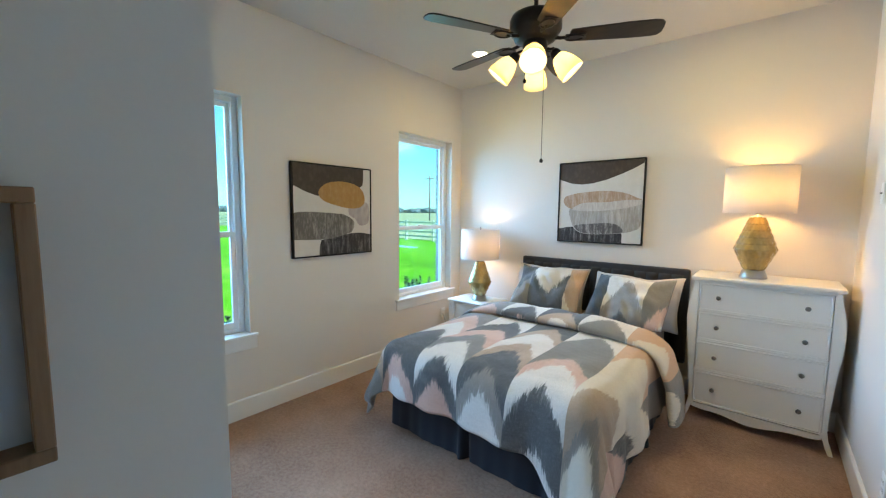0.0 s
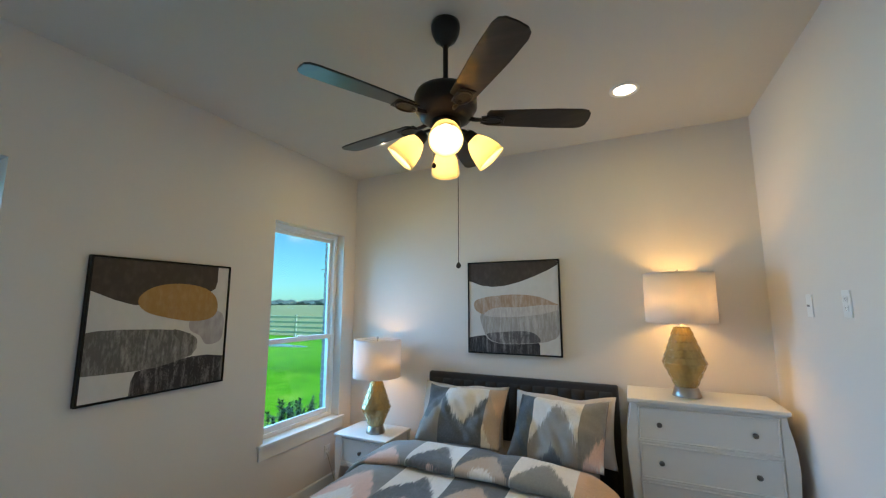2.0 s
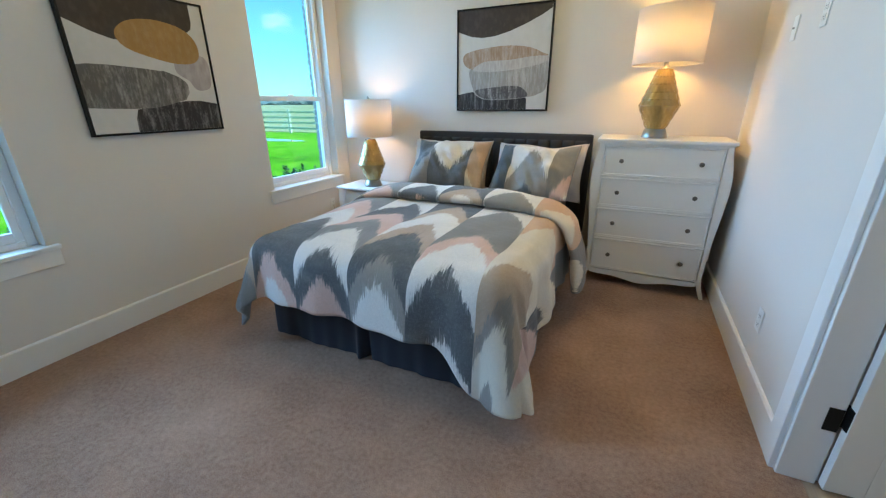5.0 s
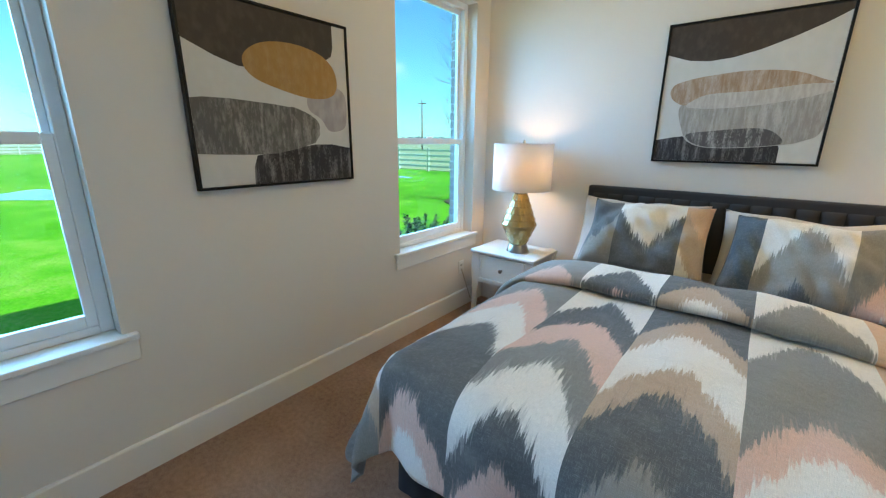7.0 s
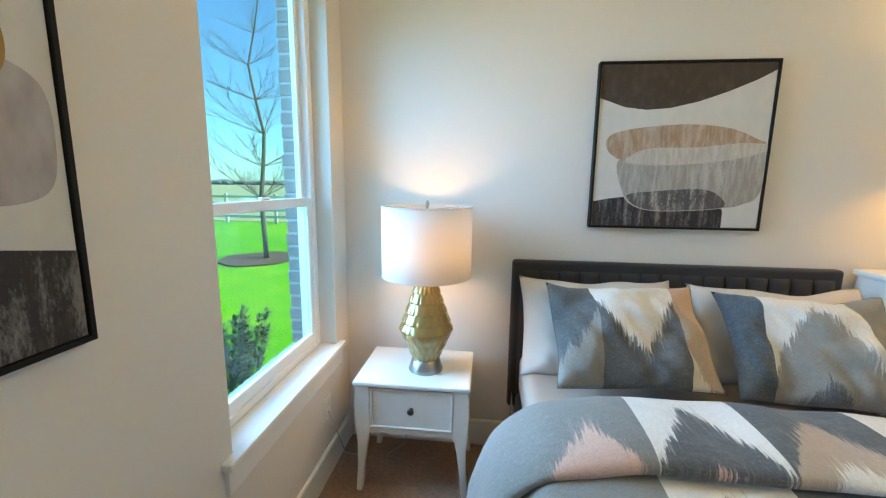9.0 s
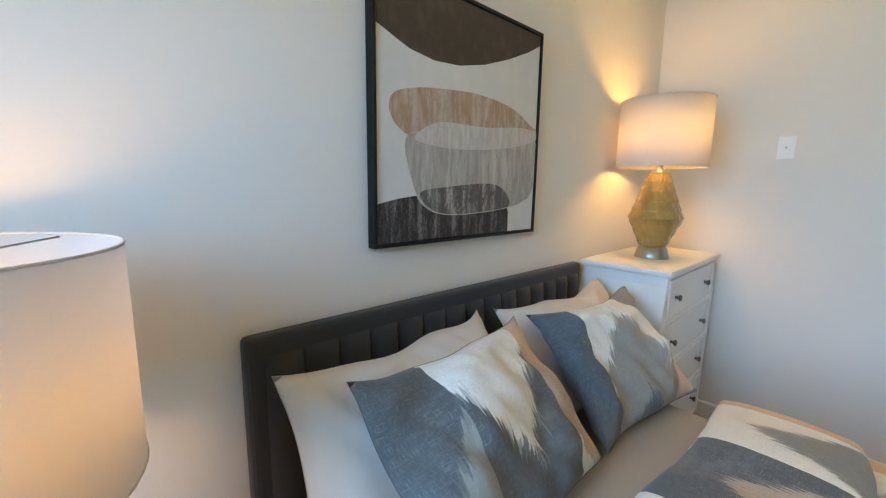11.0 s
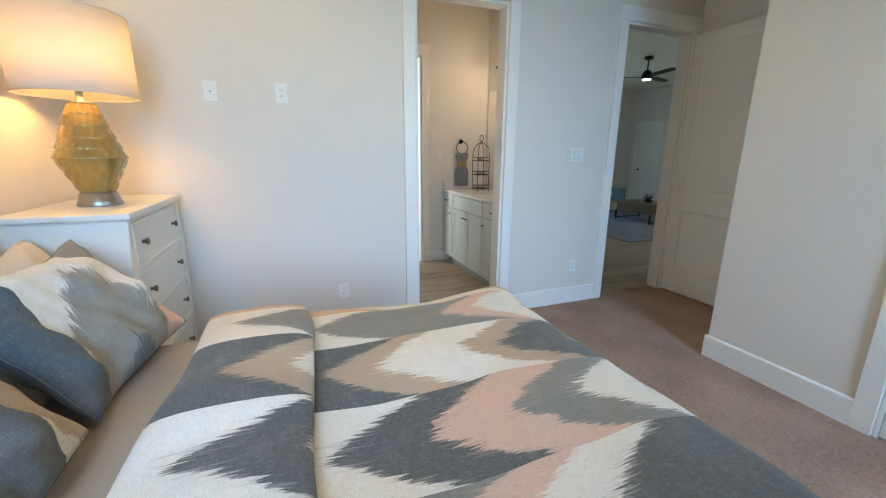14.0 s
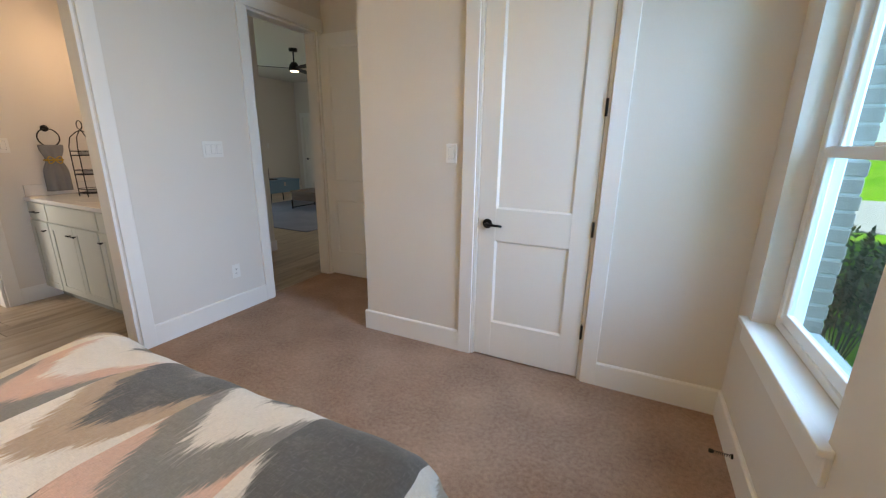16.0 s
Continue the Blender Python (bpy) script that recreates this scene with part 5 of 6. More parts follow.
def ceiling_fan():
    root = thing("ceiling_fan", (FAN[0], FAN[1], H), "dark bronze five-blade ceiling fan with four lit glass shades", "ceiling fan")
    part("canopy", lathe([(0.0, 0.0), (0.068, 0.0), (0.070, -0.02), (0.066, -0.05), (0.050, -0.085), (0.026, -0.105), (0.020, -0.115), (0.0, -0.115)], 32), BRONZE, root)
    part("downrod", lathe([(0.0125, -0.10), (0.0125, -0.345)], 16), BRONZE, root)
    part("motor", lathe([(0.0, -0.335), (0.028, -0.335), (0.032, -0.348), (0.11, -0.352), (0.138, -0.362), (0.147, -0.385), (0.147, -0.435), (0.138, -0.452), (0.125, -0.462), (0.118, -0.485), (0.09, -0.50), (0.0, -0.50)], 48), BRONZE, root)
    part("switch_housing", lathe([(0.066, -0.495), (0.070, -0.505), (0.070, -0.540), (0.056, -0.560), (0.034, -0.572), (0.026, -0.586), (0.010, -0.592), (0.0, -0.593)], 32), BRONZE, root)
    for k in range(5):
        m = Matrix.Rotation(radians(26 + 72 * k), 4, "Z")
        iron = bmesh.new()
        tube([(0.09, 0, -0.478), (0.14, 0.0, -0.487), (0.19, 0, -0.487)], [0.012, 0.010, 0.008], 8, iron)
        box(0.165, 0.275, -0.036, 0.036, -0.4905, -0.4845, 0.002, bm=iron)
        ring = [(0.215 + 0.05 * math.cos(a), 0.036 * math.sin(a), -0.4925) for a in lin(0, 2 * math.pi, 21)[:-1]]
        tube(ring, 0.005, 6, iron, closed=True)
        iron.transform(m)
        part("blade_iron", iron, BRONZE, root)
        outl = [(0.20, -0.052), (0.30, -0.058), (0.50, -0.068), (0.62, -0.068), (0.652, -0.060), (0.668, -0.040), (0.672, 0.0), (0.668, 0.040), (0.652, 0.060), (0.62, 0.068), (0.50, 0.068), (0.30, 0.058), (0.20, 0.052), (0.19, 0.03), (0.19, -0.03)]
        bl = extrude_outline(outl, -0.004, 0.004, "z", 0.0015)
        bl.transform(m @ Matrix.Translation((0, 0, -0.478)) @ Matrix.Rotation(radians(-11), 4, "X"))
        part("blade", bl, BLADEM, root)
    for a in FAN_ANGLES:
        m = Matrix.Rotation(radians(a), 4, "Z")
        arm = tube([(0.050, 0, -0.548), (0.075, 0, -0.540), (0.098, 0, -0.548), (0.110, 0, -0.572)], 0.008, 10)
        arm.transform(m)
        part("light_arm", arm, BRONZE, root)
        tip = Matrix.Translation((0.105, 0, -0.562)) @ Matrix.Rotation(radians(-42), 4, "Y")
        cup = lathe([(0.0, 0.012), (0.022, 0.010), (0.030, -0.006), (0.033, -0.034), (0.0, -0.034)], 24)
        cup.transform(m @ tip)
        part("socket_cup", cup, BRONZE, root)
        sh = lathe([(0.030, -0.030), (0.044, -0.048), (0.060, -0.085), (0.070, -0.130), (0.072, -0.160), (0.0695, -0.160), (0.0675, -0.130), (0.0575, -0.087), (0.042, -0.051), (0.029, -0.034)], 36)
        sh.transform(m @ tip)
        s = part("glass_shade", sh, MILK, root, "lit frosted cream glass shade", True)
        bb = lathe([(0.0, -0.036), (0.014, -0.038), (0.018, -0.052), (0.034, -0.075), (0.039, -0.100), (0.030, -0.124), (0.012, -0.135), (0.0, -0.136)], 20)
        bb.transform(m @ tip)
        b = part("bulb", bb, FANB, s)
        b.visible_shadow = False
    for dx, dy, z1 in ((0.070, -0.02, 1.868 - H), (-0.045, -0.03, 2.33 - H)):
        part("pull_chain", tube([(dx, dy, -0.55), (dx, dy, z1 + 0.02)], 0.0016, 6), BRONZE, root)
        part("chain_pull", lathe([(0.0, z1 + 0.022), (0.004, z1 + 0.020), (0.010, z1 + 0.010), (0.011, z1 + 0.004), (0.007, z1 - 0.004), (0.0, z1 - 0.006)], 14, (dx, dy)), BRONZE, root)
    return root


ceiling_fan()
CANL = glow("recessed_lens", (1.0, 0.86, 0.66), 7.0)
for _x in (-0.19, -2.05):
    _r = thing("recessed_light", (_x, 3.25, H), "lit round recessed ceiling light with white trim", "ceiling light", "recessed ceiling lights")
    part("trim_ring", lathe([(0.088, -0.001), (0.088, -0.006), (0.080, -0.009), (0.066, -0.006), (0.064, -0.001)], 40), TRIM, _r)
    part("lens", lathe([(0.0, -0.003), (0.0635, -0.003)], 32), CANL, _r)

# ---- switches, outlets, door stop ----
SLOT = mat("dark_outlet_slot", (0.03, 0.03, 0.03), 0.6)


def plate(name, m, w, h, label, kind):
    """A wall plate: local x across, z up, front at -y."""
    root = thing(name, (0, 0, 0), label, "outlet" if kind != "switch" else "light switch")
    root.matrix_world = m
    part("cover_plate", box(-w / 2, w / 2, -0.006, 0.0, -h / 2, h / 2, 0.0025, 2), WHITEP, root)
    if kind == "switch":
        n = max(1, round((w - 0.02) / 0.046))
        for i in range(n):
            x = (i - (n - 1) / 2) * 0.046
            bm = box(x - 0.016, x + 0.016, -0.0085, -0.0055, -0.033, 0.033, 0.001)
            part("rocker", bm, WHITEP, root)
            part("rocker_gap", box(x - 0.0175, x + 0.0175, -0.0063, -0.0059, -0.0345, 0.0345), mat("grey_gap", (0.35, 0.35, 0.35), 0.7), root)
    elif kind == "outlet":
        for z in (-0.02, 0.02):
            part("receptacle", box(-0.017, 0.017, -0.0075, -0.0055, z - 0.0145, z + 0.0145, 0.003), WHITEP, root)
            for x in (-0.0065, 0.0065):
                part("slot", box(x - 0.0013, x + 0.0013, -0.0078, -0.0074, z - 0.002, z + 0.007), SLOT, root)
            part("slot", box(-0.002, 0.002, -0.0078, -0.0074, z - 0.010, z - 0.006), SLOT, root)
    elif kind == "cable":
        part("coax_jack", lathe([(0.0, 0.009), (0.005, 0.009), (0.005, 0.0)], 12), NICKEL, root).matrix_local = Matrix.Translation((0, -0.006, 0)) @ Matrix.Rotation(radians(90), 4, "X")
    return root


def on_east(y, z):
    return pose(XC, y, z, 0, 0, -90)


plate("wall_outlet", on_east(3.358, 1.702), 0.072, 0.118, "white cable jack plate on the wall", "cable")
plate("wall_outlet", on_east(2.965, 1.712), 0.072, 0.118, "white duplex outlet high on the wall", "outlet")
plate("wall_outlet", on_east(2.65, 0.36), 0.072, 0.115, "white duplex outlet near the floor", "outlet")
plate("wall_outlet", on_east(0.592, 0.355), 0.072, 0.115, "white duplex outlet near the floor", "outlet")
plate("light_switch", on_east(0.655, 1.342), 0.162, 0.118, "white three-gang rocker light switch", "switch")
plate("light_switch", pose(-1.236, YC, 1.348, 0, 0, 180), 0.074, 0.118, "white single rocker light switch", "switch")
plate("wall_outlet", pose(XW, 3.70, 0.36, 0, 0, 90), 0.072, 0.115, "white duplex outlet near the floor", "outlet")
_r = thing("door_stop", (XW + 0.016, 0.80, 0.085), "black spring door stop on the baseboard", "door stop")
_pts = [(0.006 + 0.07 * k / 60, 0.0065 * math.cos(k * 0.9), 0.0065 * math.sin(k * 0.9)) for k in range(61)]
part("spring", tube(_pts, 0.0016, 5), BLACKM, _r)
_b = lathe([(0.0, 0.0), (0.012, 0.0), (0.012, 0.006), (0.0, 0.006)], 14)
_b.transform(Matrix.Rotation(radians(90), 4, "Y"))
part("mount", _b, BLACKM, _r)
_b = lathe([(0.0, 0.074), (0.0095, 0.074), (0.0095, 0.09), (0.0, 0.092)], 14)
_b.transform(Matrix.Rotation(radians(90), 4, "Y"))
part("rubber_tip", _b, BLACKM, _r)
# lamp cord behind the nightstand
_c = tagged(finish(tube([(-2.40, 3.98, 0.55), (-2.44, 3.99, 0.30), (-2.50, 3.94, 0.02), (-2.58, 3.86, 0.006), (-2.52, 3.80, 0.006), (-2.66, 3.82, 0.006), (-2.78, 3.75, 0.08), (-2.842, 3.70, 0.34)], 0.003, 6), "lamp_cord", mat("clear_cord", (0.45, 0.38, 0.28), 0.4)), "thin gold lamp cord lying on the carpet", "cord")


# ---- bathroom ----
SAGE = mat("pale_sage_cabinet_paint", (0.60, 0.62, 0.57), 0.42, var=0.02, scale=4, grain=60, bump=0.03)
QUARTZ = mat("white_quartz", (0.78, 0.76, 0.73), 0.22, var=0.05, scale=9, grain=160, bump=0.0)
TOWELM = mat("grey_terry_towel", (0.27, 0.27, 0.28), 0.95, var=0.12, scale=12, grain=280, bump=0.8, dist=0.003)
RIBBON = mat("yellow_ribbon", (0.55, 0.33, 0.05), 0.6)
CLEAR = glass("clear_bulb_glass", (0.97, 0.96, 0.94))
VF = 1.165


def cabinet(name, x0, x1, fronts, label):
    """A vanity base unit; fronts: (kind, x0, x1, z0, z1, handle x, handle z)."""
    root = thing(name, ((x0 + x1) / 2, (YV + VF) / 2, 0), label, "cabinet", "bathroom vanity units")
    o = Vector(root.location)

    def p(nm, b, m, parent=None, lab="", bev=0.0015):
        q = (b[0] - o.x, b[1] - o.x, b[2] - o.y, b[3] - o.y, b[4], b[5])
        return part(nm, box(*q, bev), m, parent or root, lab)
    p("body", (x0, x1, YV + 0.002, VF - 0.002, 0.10, 0.885), SAGE)
    p("toe_kick", (x0, x1, YV + 0.002, VF - 0.07, 0.0, 0.0995), mat("shadowed_toe_kick", (0.30, 0.31, 0.28), 0.6))
    for kind, a, b, c, d, hx, hz in fronts:
        f = p(kind, (a, b, VF, VF + 0.018, c, d), SAGE)
        if kind == "door":
            s = 0.055
            for r in ((a, a + s, c, d), (b - s, b, c, d), (a + s, b - s, c, c + s), (a + s, b - s, d - s, d)):
                p("shaker_rail", (r[0], r[1], VF + 0.0182, VF + 0.026, r[2], r[3]), SAGE, f)
        if hx is not None:
            if kind == "drawer":
                bm = tube([(hx - 0.055 - o.x, VF + 0.046 - o.y, hz), (hx + 0.055 - o.x, VF + 0.046 - o.y, hz)], 0.005, 8)
                for s in (-0.045, 0.045):
                    tube([(hx + s - o.x, VF + 0.017 - o.y, hz), (hx + s - o.x, VF + 0.046 - o.y, hz)], 0.004, 8, bm)
            else:
                bm = tube([(hx - o.x, VF + 0.024 - o.y, hz), (hx - o.x, VF + 0.046 - o.y, hz)], 0.005, 8)
                tube([(hx - 0.022 - o.x, VF + 0.048 - o.y, hz), (hx + 0.022 - o.x, VF + 0.048 - o.y, hz)], 0.006, 8, bm)
            part("pull", bm, BLACKM, f, "matt black pull")
    return root


cabinet("vanity_cabinet", 2.09, 2.409, [("drawer", 2.10, 2.40, 0.735, 0.875, 2.25, 0.80), ("door", 2.10, 2.40, 0.115, 0.72, 2.14, 0.65)], "pale sage vanity unit with drawer over door")
cabinet("vanity_cabinet", 1.30, 2.088, [("panel", 1.31, 2.08, 0.735, 0.875, None, 0), ("door", 1.31, 1.692, 0.115, 0.72, 1.655, 0.65), ("door", 1.698, 2.08, 0.115, 0.72, 1.735, 0.65)], "pale sage sink unit with two shaker doors")
cabinet("vanity_cabinet", 0.78, 1.298, [("drawer", 0.79, 1.288, 0.735, 0.875, 1.04, 0.80), ("door", 0.79, 1.288, 0.115, 0.72, 1.25, 0.65)], "pale sage vanity unit with drawer over door")
_r = thing("vanity_countertop", (1.59, 0.89, 0.886), "white quartz vanity top with backsplash", "countertop")
part("slab", box(-0.82, 0.819, -0.288, 0.305, 0.0, 0.032, 0.003), QUARTZ, _r)
part("backsplash", box(-0.82, 0.80, -0.2885, -0.270, 0.0325, 0.13, 0.002), QUARTZ, _r)
part("side_splash", box(0.8005, 0.819, -0.288, 0.290, 0.0325, 0.13, 0.002), QUARTZ, _r)
part("sink_rim", lathe([(0.19, 0.033), (0.20, 0.0345), (0.205, 0.033)], 40, (0.10, 0.02)), QUARTZ, _r)
part("sink_bowl", lathe([(0.19, 0.0335), (0.17, 0.0332), (0.0, 0.0330)], 40, (0.10, 0.02)), mat("glossy_sink_china", (0.86, 0.86, 0.85), 0.12), _r)
_r = thing("faucet", (1.69, 0.67, 0.9185), "matt black bathroom faucet", "faucet")
part("spout", tube([(0, 0, 0), (0, 0, 0.15), (0, 0.03, 0.185), (0, 0.09, 0.185), (0, 0.12, 0.165)], 0.011, 10), BLACKM, _r)
part("faucet_handle", tube([(0.09, 0, 0), (0.09, 0, 0.05), (0.12, 0.01, 0.06)], 0.009, 10), BLACKM, _r)
part("faucet_handle", tube([(-0.09, 0, 0), (-0.09, 0, 0.05), (-0.12, 0.01, 0.06)], 0.009, 10), BLACKM, _r)
_r = thing("vanity_mirror", (1.60, YV, 1.55), "large frameless vanity mirror on the wall", "mirror")
part("mirror_glass", box(-0.79, 0.765, 0.001, 0.007, -0.525, 0.53, 0.001), MIRROR, _r)

_r = thing("vanity_light", (1.62, YV, 2.30), "black vanity light bar with clear glass globes, lit", "wall light")
part("back_plate", box(-0.08, 0.08, 0.0, 0.022, -0.06, 0.06, 0.004), BLACKM, _r)
part("bar", tube([(-0.36, 0.07, 0.03), (0.36, 0.07, 0.03)], 0.009, 10), BLACKM, _r)
part("stem", tube([(0, 0.02, 0.0), (0, 0.07, 0.03)], 0.008, 8), BLACKM, _r)
VB = glow("vanity_filament_bulb", (1.0, 0.78, 0.50), 14.0)
for _x in (-0.27, 0.0, 0.27):
    _b = lathe([(0.0, 0.03), (0.020, 0.028), (0.024, -0.02), (0.05, -0.045), (0.0, -0.046)], 24)
    _b.transform(Matrix.Translation((_x, 0.13, 0.0)))
    tube([(_x, 0.07, 0.03), (_x, 0.13, 0.03)], 0.007, 8, _b)
    part("socket", _b, BLACKM, _r)
    _b = lathe([(0.030, -0.045), (0.052, -0.07), (0.060, -0.105), (0.052, -0.14), (0.030, -0.16), (0.0, -0.165)], 28)
    _b.transform(Matrix.Translation((_x, 0.13, 0.0)))
    part("globe", _b, CLEAR, _r, "clear glass globe").visible_shadow = False
    _b = lathe([(0.0, -0.05), (0.012, -0.06), (0.026, -0.095), (0.022, -0.12), (0.0, -0.13)], 18)
    _b.transform(Matrix.Translation((_x, 0.13, 0.0)))
    part("bulb", _b, VB, _r).visible_shadow = False

_r = thing("towel_ring", (XB, 0.95, 1.49), "matt black wall towel ring", "towel ring")
_b = lathe([(0.0, 0.0), (0.028, 0.0), (0.028, 0.008), (0.012, 0.012), (0.012, 0.045), (0.0, 0.047)], 20)
_b.transform(Matrix.Rotation(radians(-90), 4, "Y"))
part("mount", _b, BLACKM, _r)
part("ring", tube([(-0.042, 0.075 * math.sin(a), -0.078 + 0.075 * math.cos(a)) for a in lin(0, 2 * math.pi, 33)[:-1]], 0.005, 8, closed=True), BLACKM, _r)
_r = thing("hand_towel", (XB - 0.042, 0.95, 1.337), "grey hand towel tied with yellow ribbon on a ring", "towel")
for _s in (-1, 1):
    def _tw(u, v):
        pinch = 1 - 0.38 * math.exp(-((v - 0.32) / 0.16) ** 2) - 0.25 * max(0, 0.15 - v)
        return (_s * (0.009 + 0.010 * v) + 0.010 * math.sin(u * 9 + _s) * v, 0.088 * u * pinch, 0.015 - 0.40 * v)
    _o = part("towel_layer", grid_mesh(lin(-1, 1, 22), lin(0, 1, 22), _tw), TOWELM, _r, "", True)
    _o.modifiers.new("thickness", "SOLIDIFY").thickness = 0.006
part("ribbon", tube([(0.026 * math.cos(a), 0.064 * math.sin(a), -0.115) for a in lin(0, 2 * math.pi, 25)[:-1]], 0.008, 8, closed=True), RIBBON, _r, "yellow ribbon")
part("bow", tube([(-0.03, 0.05 * math.sin(a), -0.115 + 0.03 * math.sin(2 * a)) for a in lin(0, 2 * math.pi, 25)[:-1]], 0.005, 6, closed=True), RIBBON, _r, "yellow ribbon bow")

_r = thing("tiered_stand", (2.02, 0.86, 0.9185), "black wire three-tier counter stand", "tiered stand")
for _z in (0.03, 0.19, 0.35):
    _t = bmesh.new()
    tube([(0.085 * math.cos(a) * (1 + 0.18 * abs(math.sin(2 * a))), 0.085 * math.sin(a) * (1 + 0.18 * abs(math.sin(2 * a))), _z) for a in lin(0, 2 * math.pi, 33)[:-1]], 0.004, 6, _t, True)
    for _k in range(-3, 4):
        _c = math.sqrt(0.085 ** 2 - (0.024 * _k) ** 2)
        tube([(0.024 * _k, -_c, _z), (0.024 * _k, _c, _z)], 0.002, 5, _t)
    tube([(0.085 * math.cos(a) * (1 + 0.18 * abs(math.sin(2 * a))), 0.085 * math.sin(a) * (1 + 0.18 * abs(math.sin(2 * a))), _z + 0.035) for a in lin(0, 2 * math.pi, 33)[:-1]], 0.003, 6, _t, True)
    part("wire_shelf", _t, BLACKM, _r)
for _sx in (-1, 1):
    for _sy in (-1, 1):
        _x, _y = _sx * 0.072, _sy * 0.072
        part("upright", tube([(_x, _y, 0.0), (_x, _y, 0.42), (_x * 0.8, _y * 0.8, 0.50), (_x * 0.35, _y * 0.35, 0.54), (0, 0, 0.56)], 0.004, 7), BLACKM, _r)
part("ring_handle", tube([(0.045 * math.cos(a), 0.0, 0.60 + 0.035 * math.sin(a)) for a in lin(0, 2 * math.pi, 25)[:-1]], 0.004, 6, closed=True), BLACKM, _r)
for _z in (0.034, 0.194, 0.354):
    for _k in range(2):
        tagged(finish(lathe([(0.0, 0.0), (0.030, 0.0), (0.052, 0.012), (0.050, 0.012), (0.0, 0.004)], 24), "saucer", mat("grey_glaze", (0.42, 0.40, 0.38), 0.25), None, "", False, 0, (2.02, 0.86, 0.9185 + _z + 0.002 + 0.009 * _k)), "small grey saucer on the wire stand", "dish", "saucers on the stand")
plate("light_switch", pose(XB, 1.235, 1.345, 0, 0, -90), 0.074, 0.118, "white rocker light switch in the bathroom", "switch")

# ---- hall and living room ----
RUGM = mat("grey_blue_patterned_rug", (0.09, 0.10, 0.14), 0.95, var=0.3, scale=2.2, grain=60, bump=0.6, dist=0.004, color2=(0.30, 0.31, 0.35))
_r = tagged(finish(box(2.35, 5.3, -4.9, -1.95, 0.001, 0.012, 0.004), "area_rug", RUGM), "grey-blue patterned area rug on plank floor", "rug")
BLUEM = mat("blue_painted_wood", (0.10, 0.24, 0.36), 0.5, var=0.1, scale=6)
WALNUT = wood_material("walnut_wood", (0.06, 0.03, 0.018), (0.11, 0.06, 0.035), (0.17, 0.10, 0.06), 0.4, 20, 0)
_r = thing("blue_chest", (5.25, -4.0, 0), "blue wooden chest on thin metal legs", "chest")
part("chest_box", box(-0.28, 0.28, -0.45, 0.45, 0.27, 0.53, 0.012), BLUEM, _r)
part("chest_lid", box(-0.29, 0.29, -0.46, 0.46, 0.531, 0.56, 0.008), BLUEM, _r)
part("latch", box(-0.286, -0.281, -0.03, 0.03, 0.42, 0.50, 0.001), NICKEL, _r)
for _sx in (-1, 1):
    for _sy in (-1, 1):
        part("leg", tube([(_sx * 0.24, _sy * 0.38, 0.27), (_sx * 0.28, _sy * 0.43, 0.0)], 0.012, 8), BLACKM, _r)
_r = thing("chest_tray", (5.25, -3.75, 0.56), "dark tray stood on the blue chest", "tray")
part("tray_base", box(-0.15, 0.15, -0.18, 0.18, 0.0, 0.02, 0.004), BLACKM, _r)
part("tray_back", box(0.12, 0.14, -0.18, 0.18, 0.02, 0.26, 0.006), BLACKM, _r)
_r = thing("coffee_table", (3.85, -3.85, 0), "walnut coffee table with black metal frame", "coffee table")
part("tabletop", box(-0.45, 0.45, -0.35, 0.35, 0.36, 0.40, 0.004), WALNUT, _r)
part("lower_box", box(-0.43, 0.43, -0.33, 0.33, 0.20, 0.358, 0.004), WALNUT, _r)
for _sx in (-1, 1):
    for _sy in (-1, 1):
        part("leg", box(_sx * 0.43 - 0.012, _sx * 0.43 + 0.012, _sy * 0.33 - 0.012, _sy * 0.33 + 0.012, 0.0125, 0.20), BLACKM, _r)
    part("frame_bar", box(_sx * 0.43 - 0.01, _sx * 0.43 + 0.01, -0.31, 0.31, 0.03, 0.05), BLACKM, _r)
_r = thing("table_plant", (3.75, -3.8, 0.40), "dark leafy centrepiece on the coffee table", "decoration")
part("bowl", lathe([(0.0, 0.0), (0.05, 0.0), (0.09, 0.05), (0.085, 0.05), (0.0, 0.012)], 20), BLACKM, _r)
_b = bmesh.new()
random.seed(4)
for _k in range(16):
    _a, _h = random.uniform(0, 6.28), random.uniform(0.08, 0.2)
    tube([(0, 0, 0.02), (0.06 * math.cos(_a), 0.06 * math.sin(_a), 0.02 + _h * 0.6), (0.13 * math.cos(_a), 0.13 * math.sin(_a), 0.02 + _h)], [0.003, 0.008, 0.001], 5, _b)
part("twigs", _b, BLACKM, _r)
_r = thing("living_ceiling_fan", (3.62, -3.22, H), "black three-blade living room ceiling fan, lit", "ceiling fan")
part("canopy", lathe([(0.0, 0.0), (0.075, 0.0), (0.075, -0.05), (0.0, -0.055)], 24), BLACKM, _r)
part("downrod", lathe([(0.013, -0.05), (0.013, -0.24)], 12), BLACKM, _r)
part("motor", lathe([(0.0, -0.23), (0.05, -0.235), (0.09, -0.30), (0.10, -0.36), (0.085, -0.38), (0.0, -0.385)], 28), BLACKM, _r)
part("lens", lathe([(0.075, -0.3815), (0.06, -0.395), (0.0, -0.40)], 24), glow("living_fan_lens", (1.0, 0.85, 0.62), 4.0), _r)
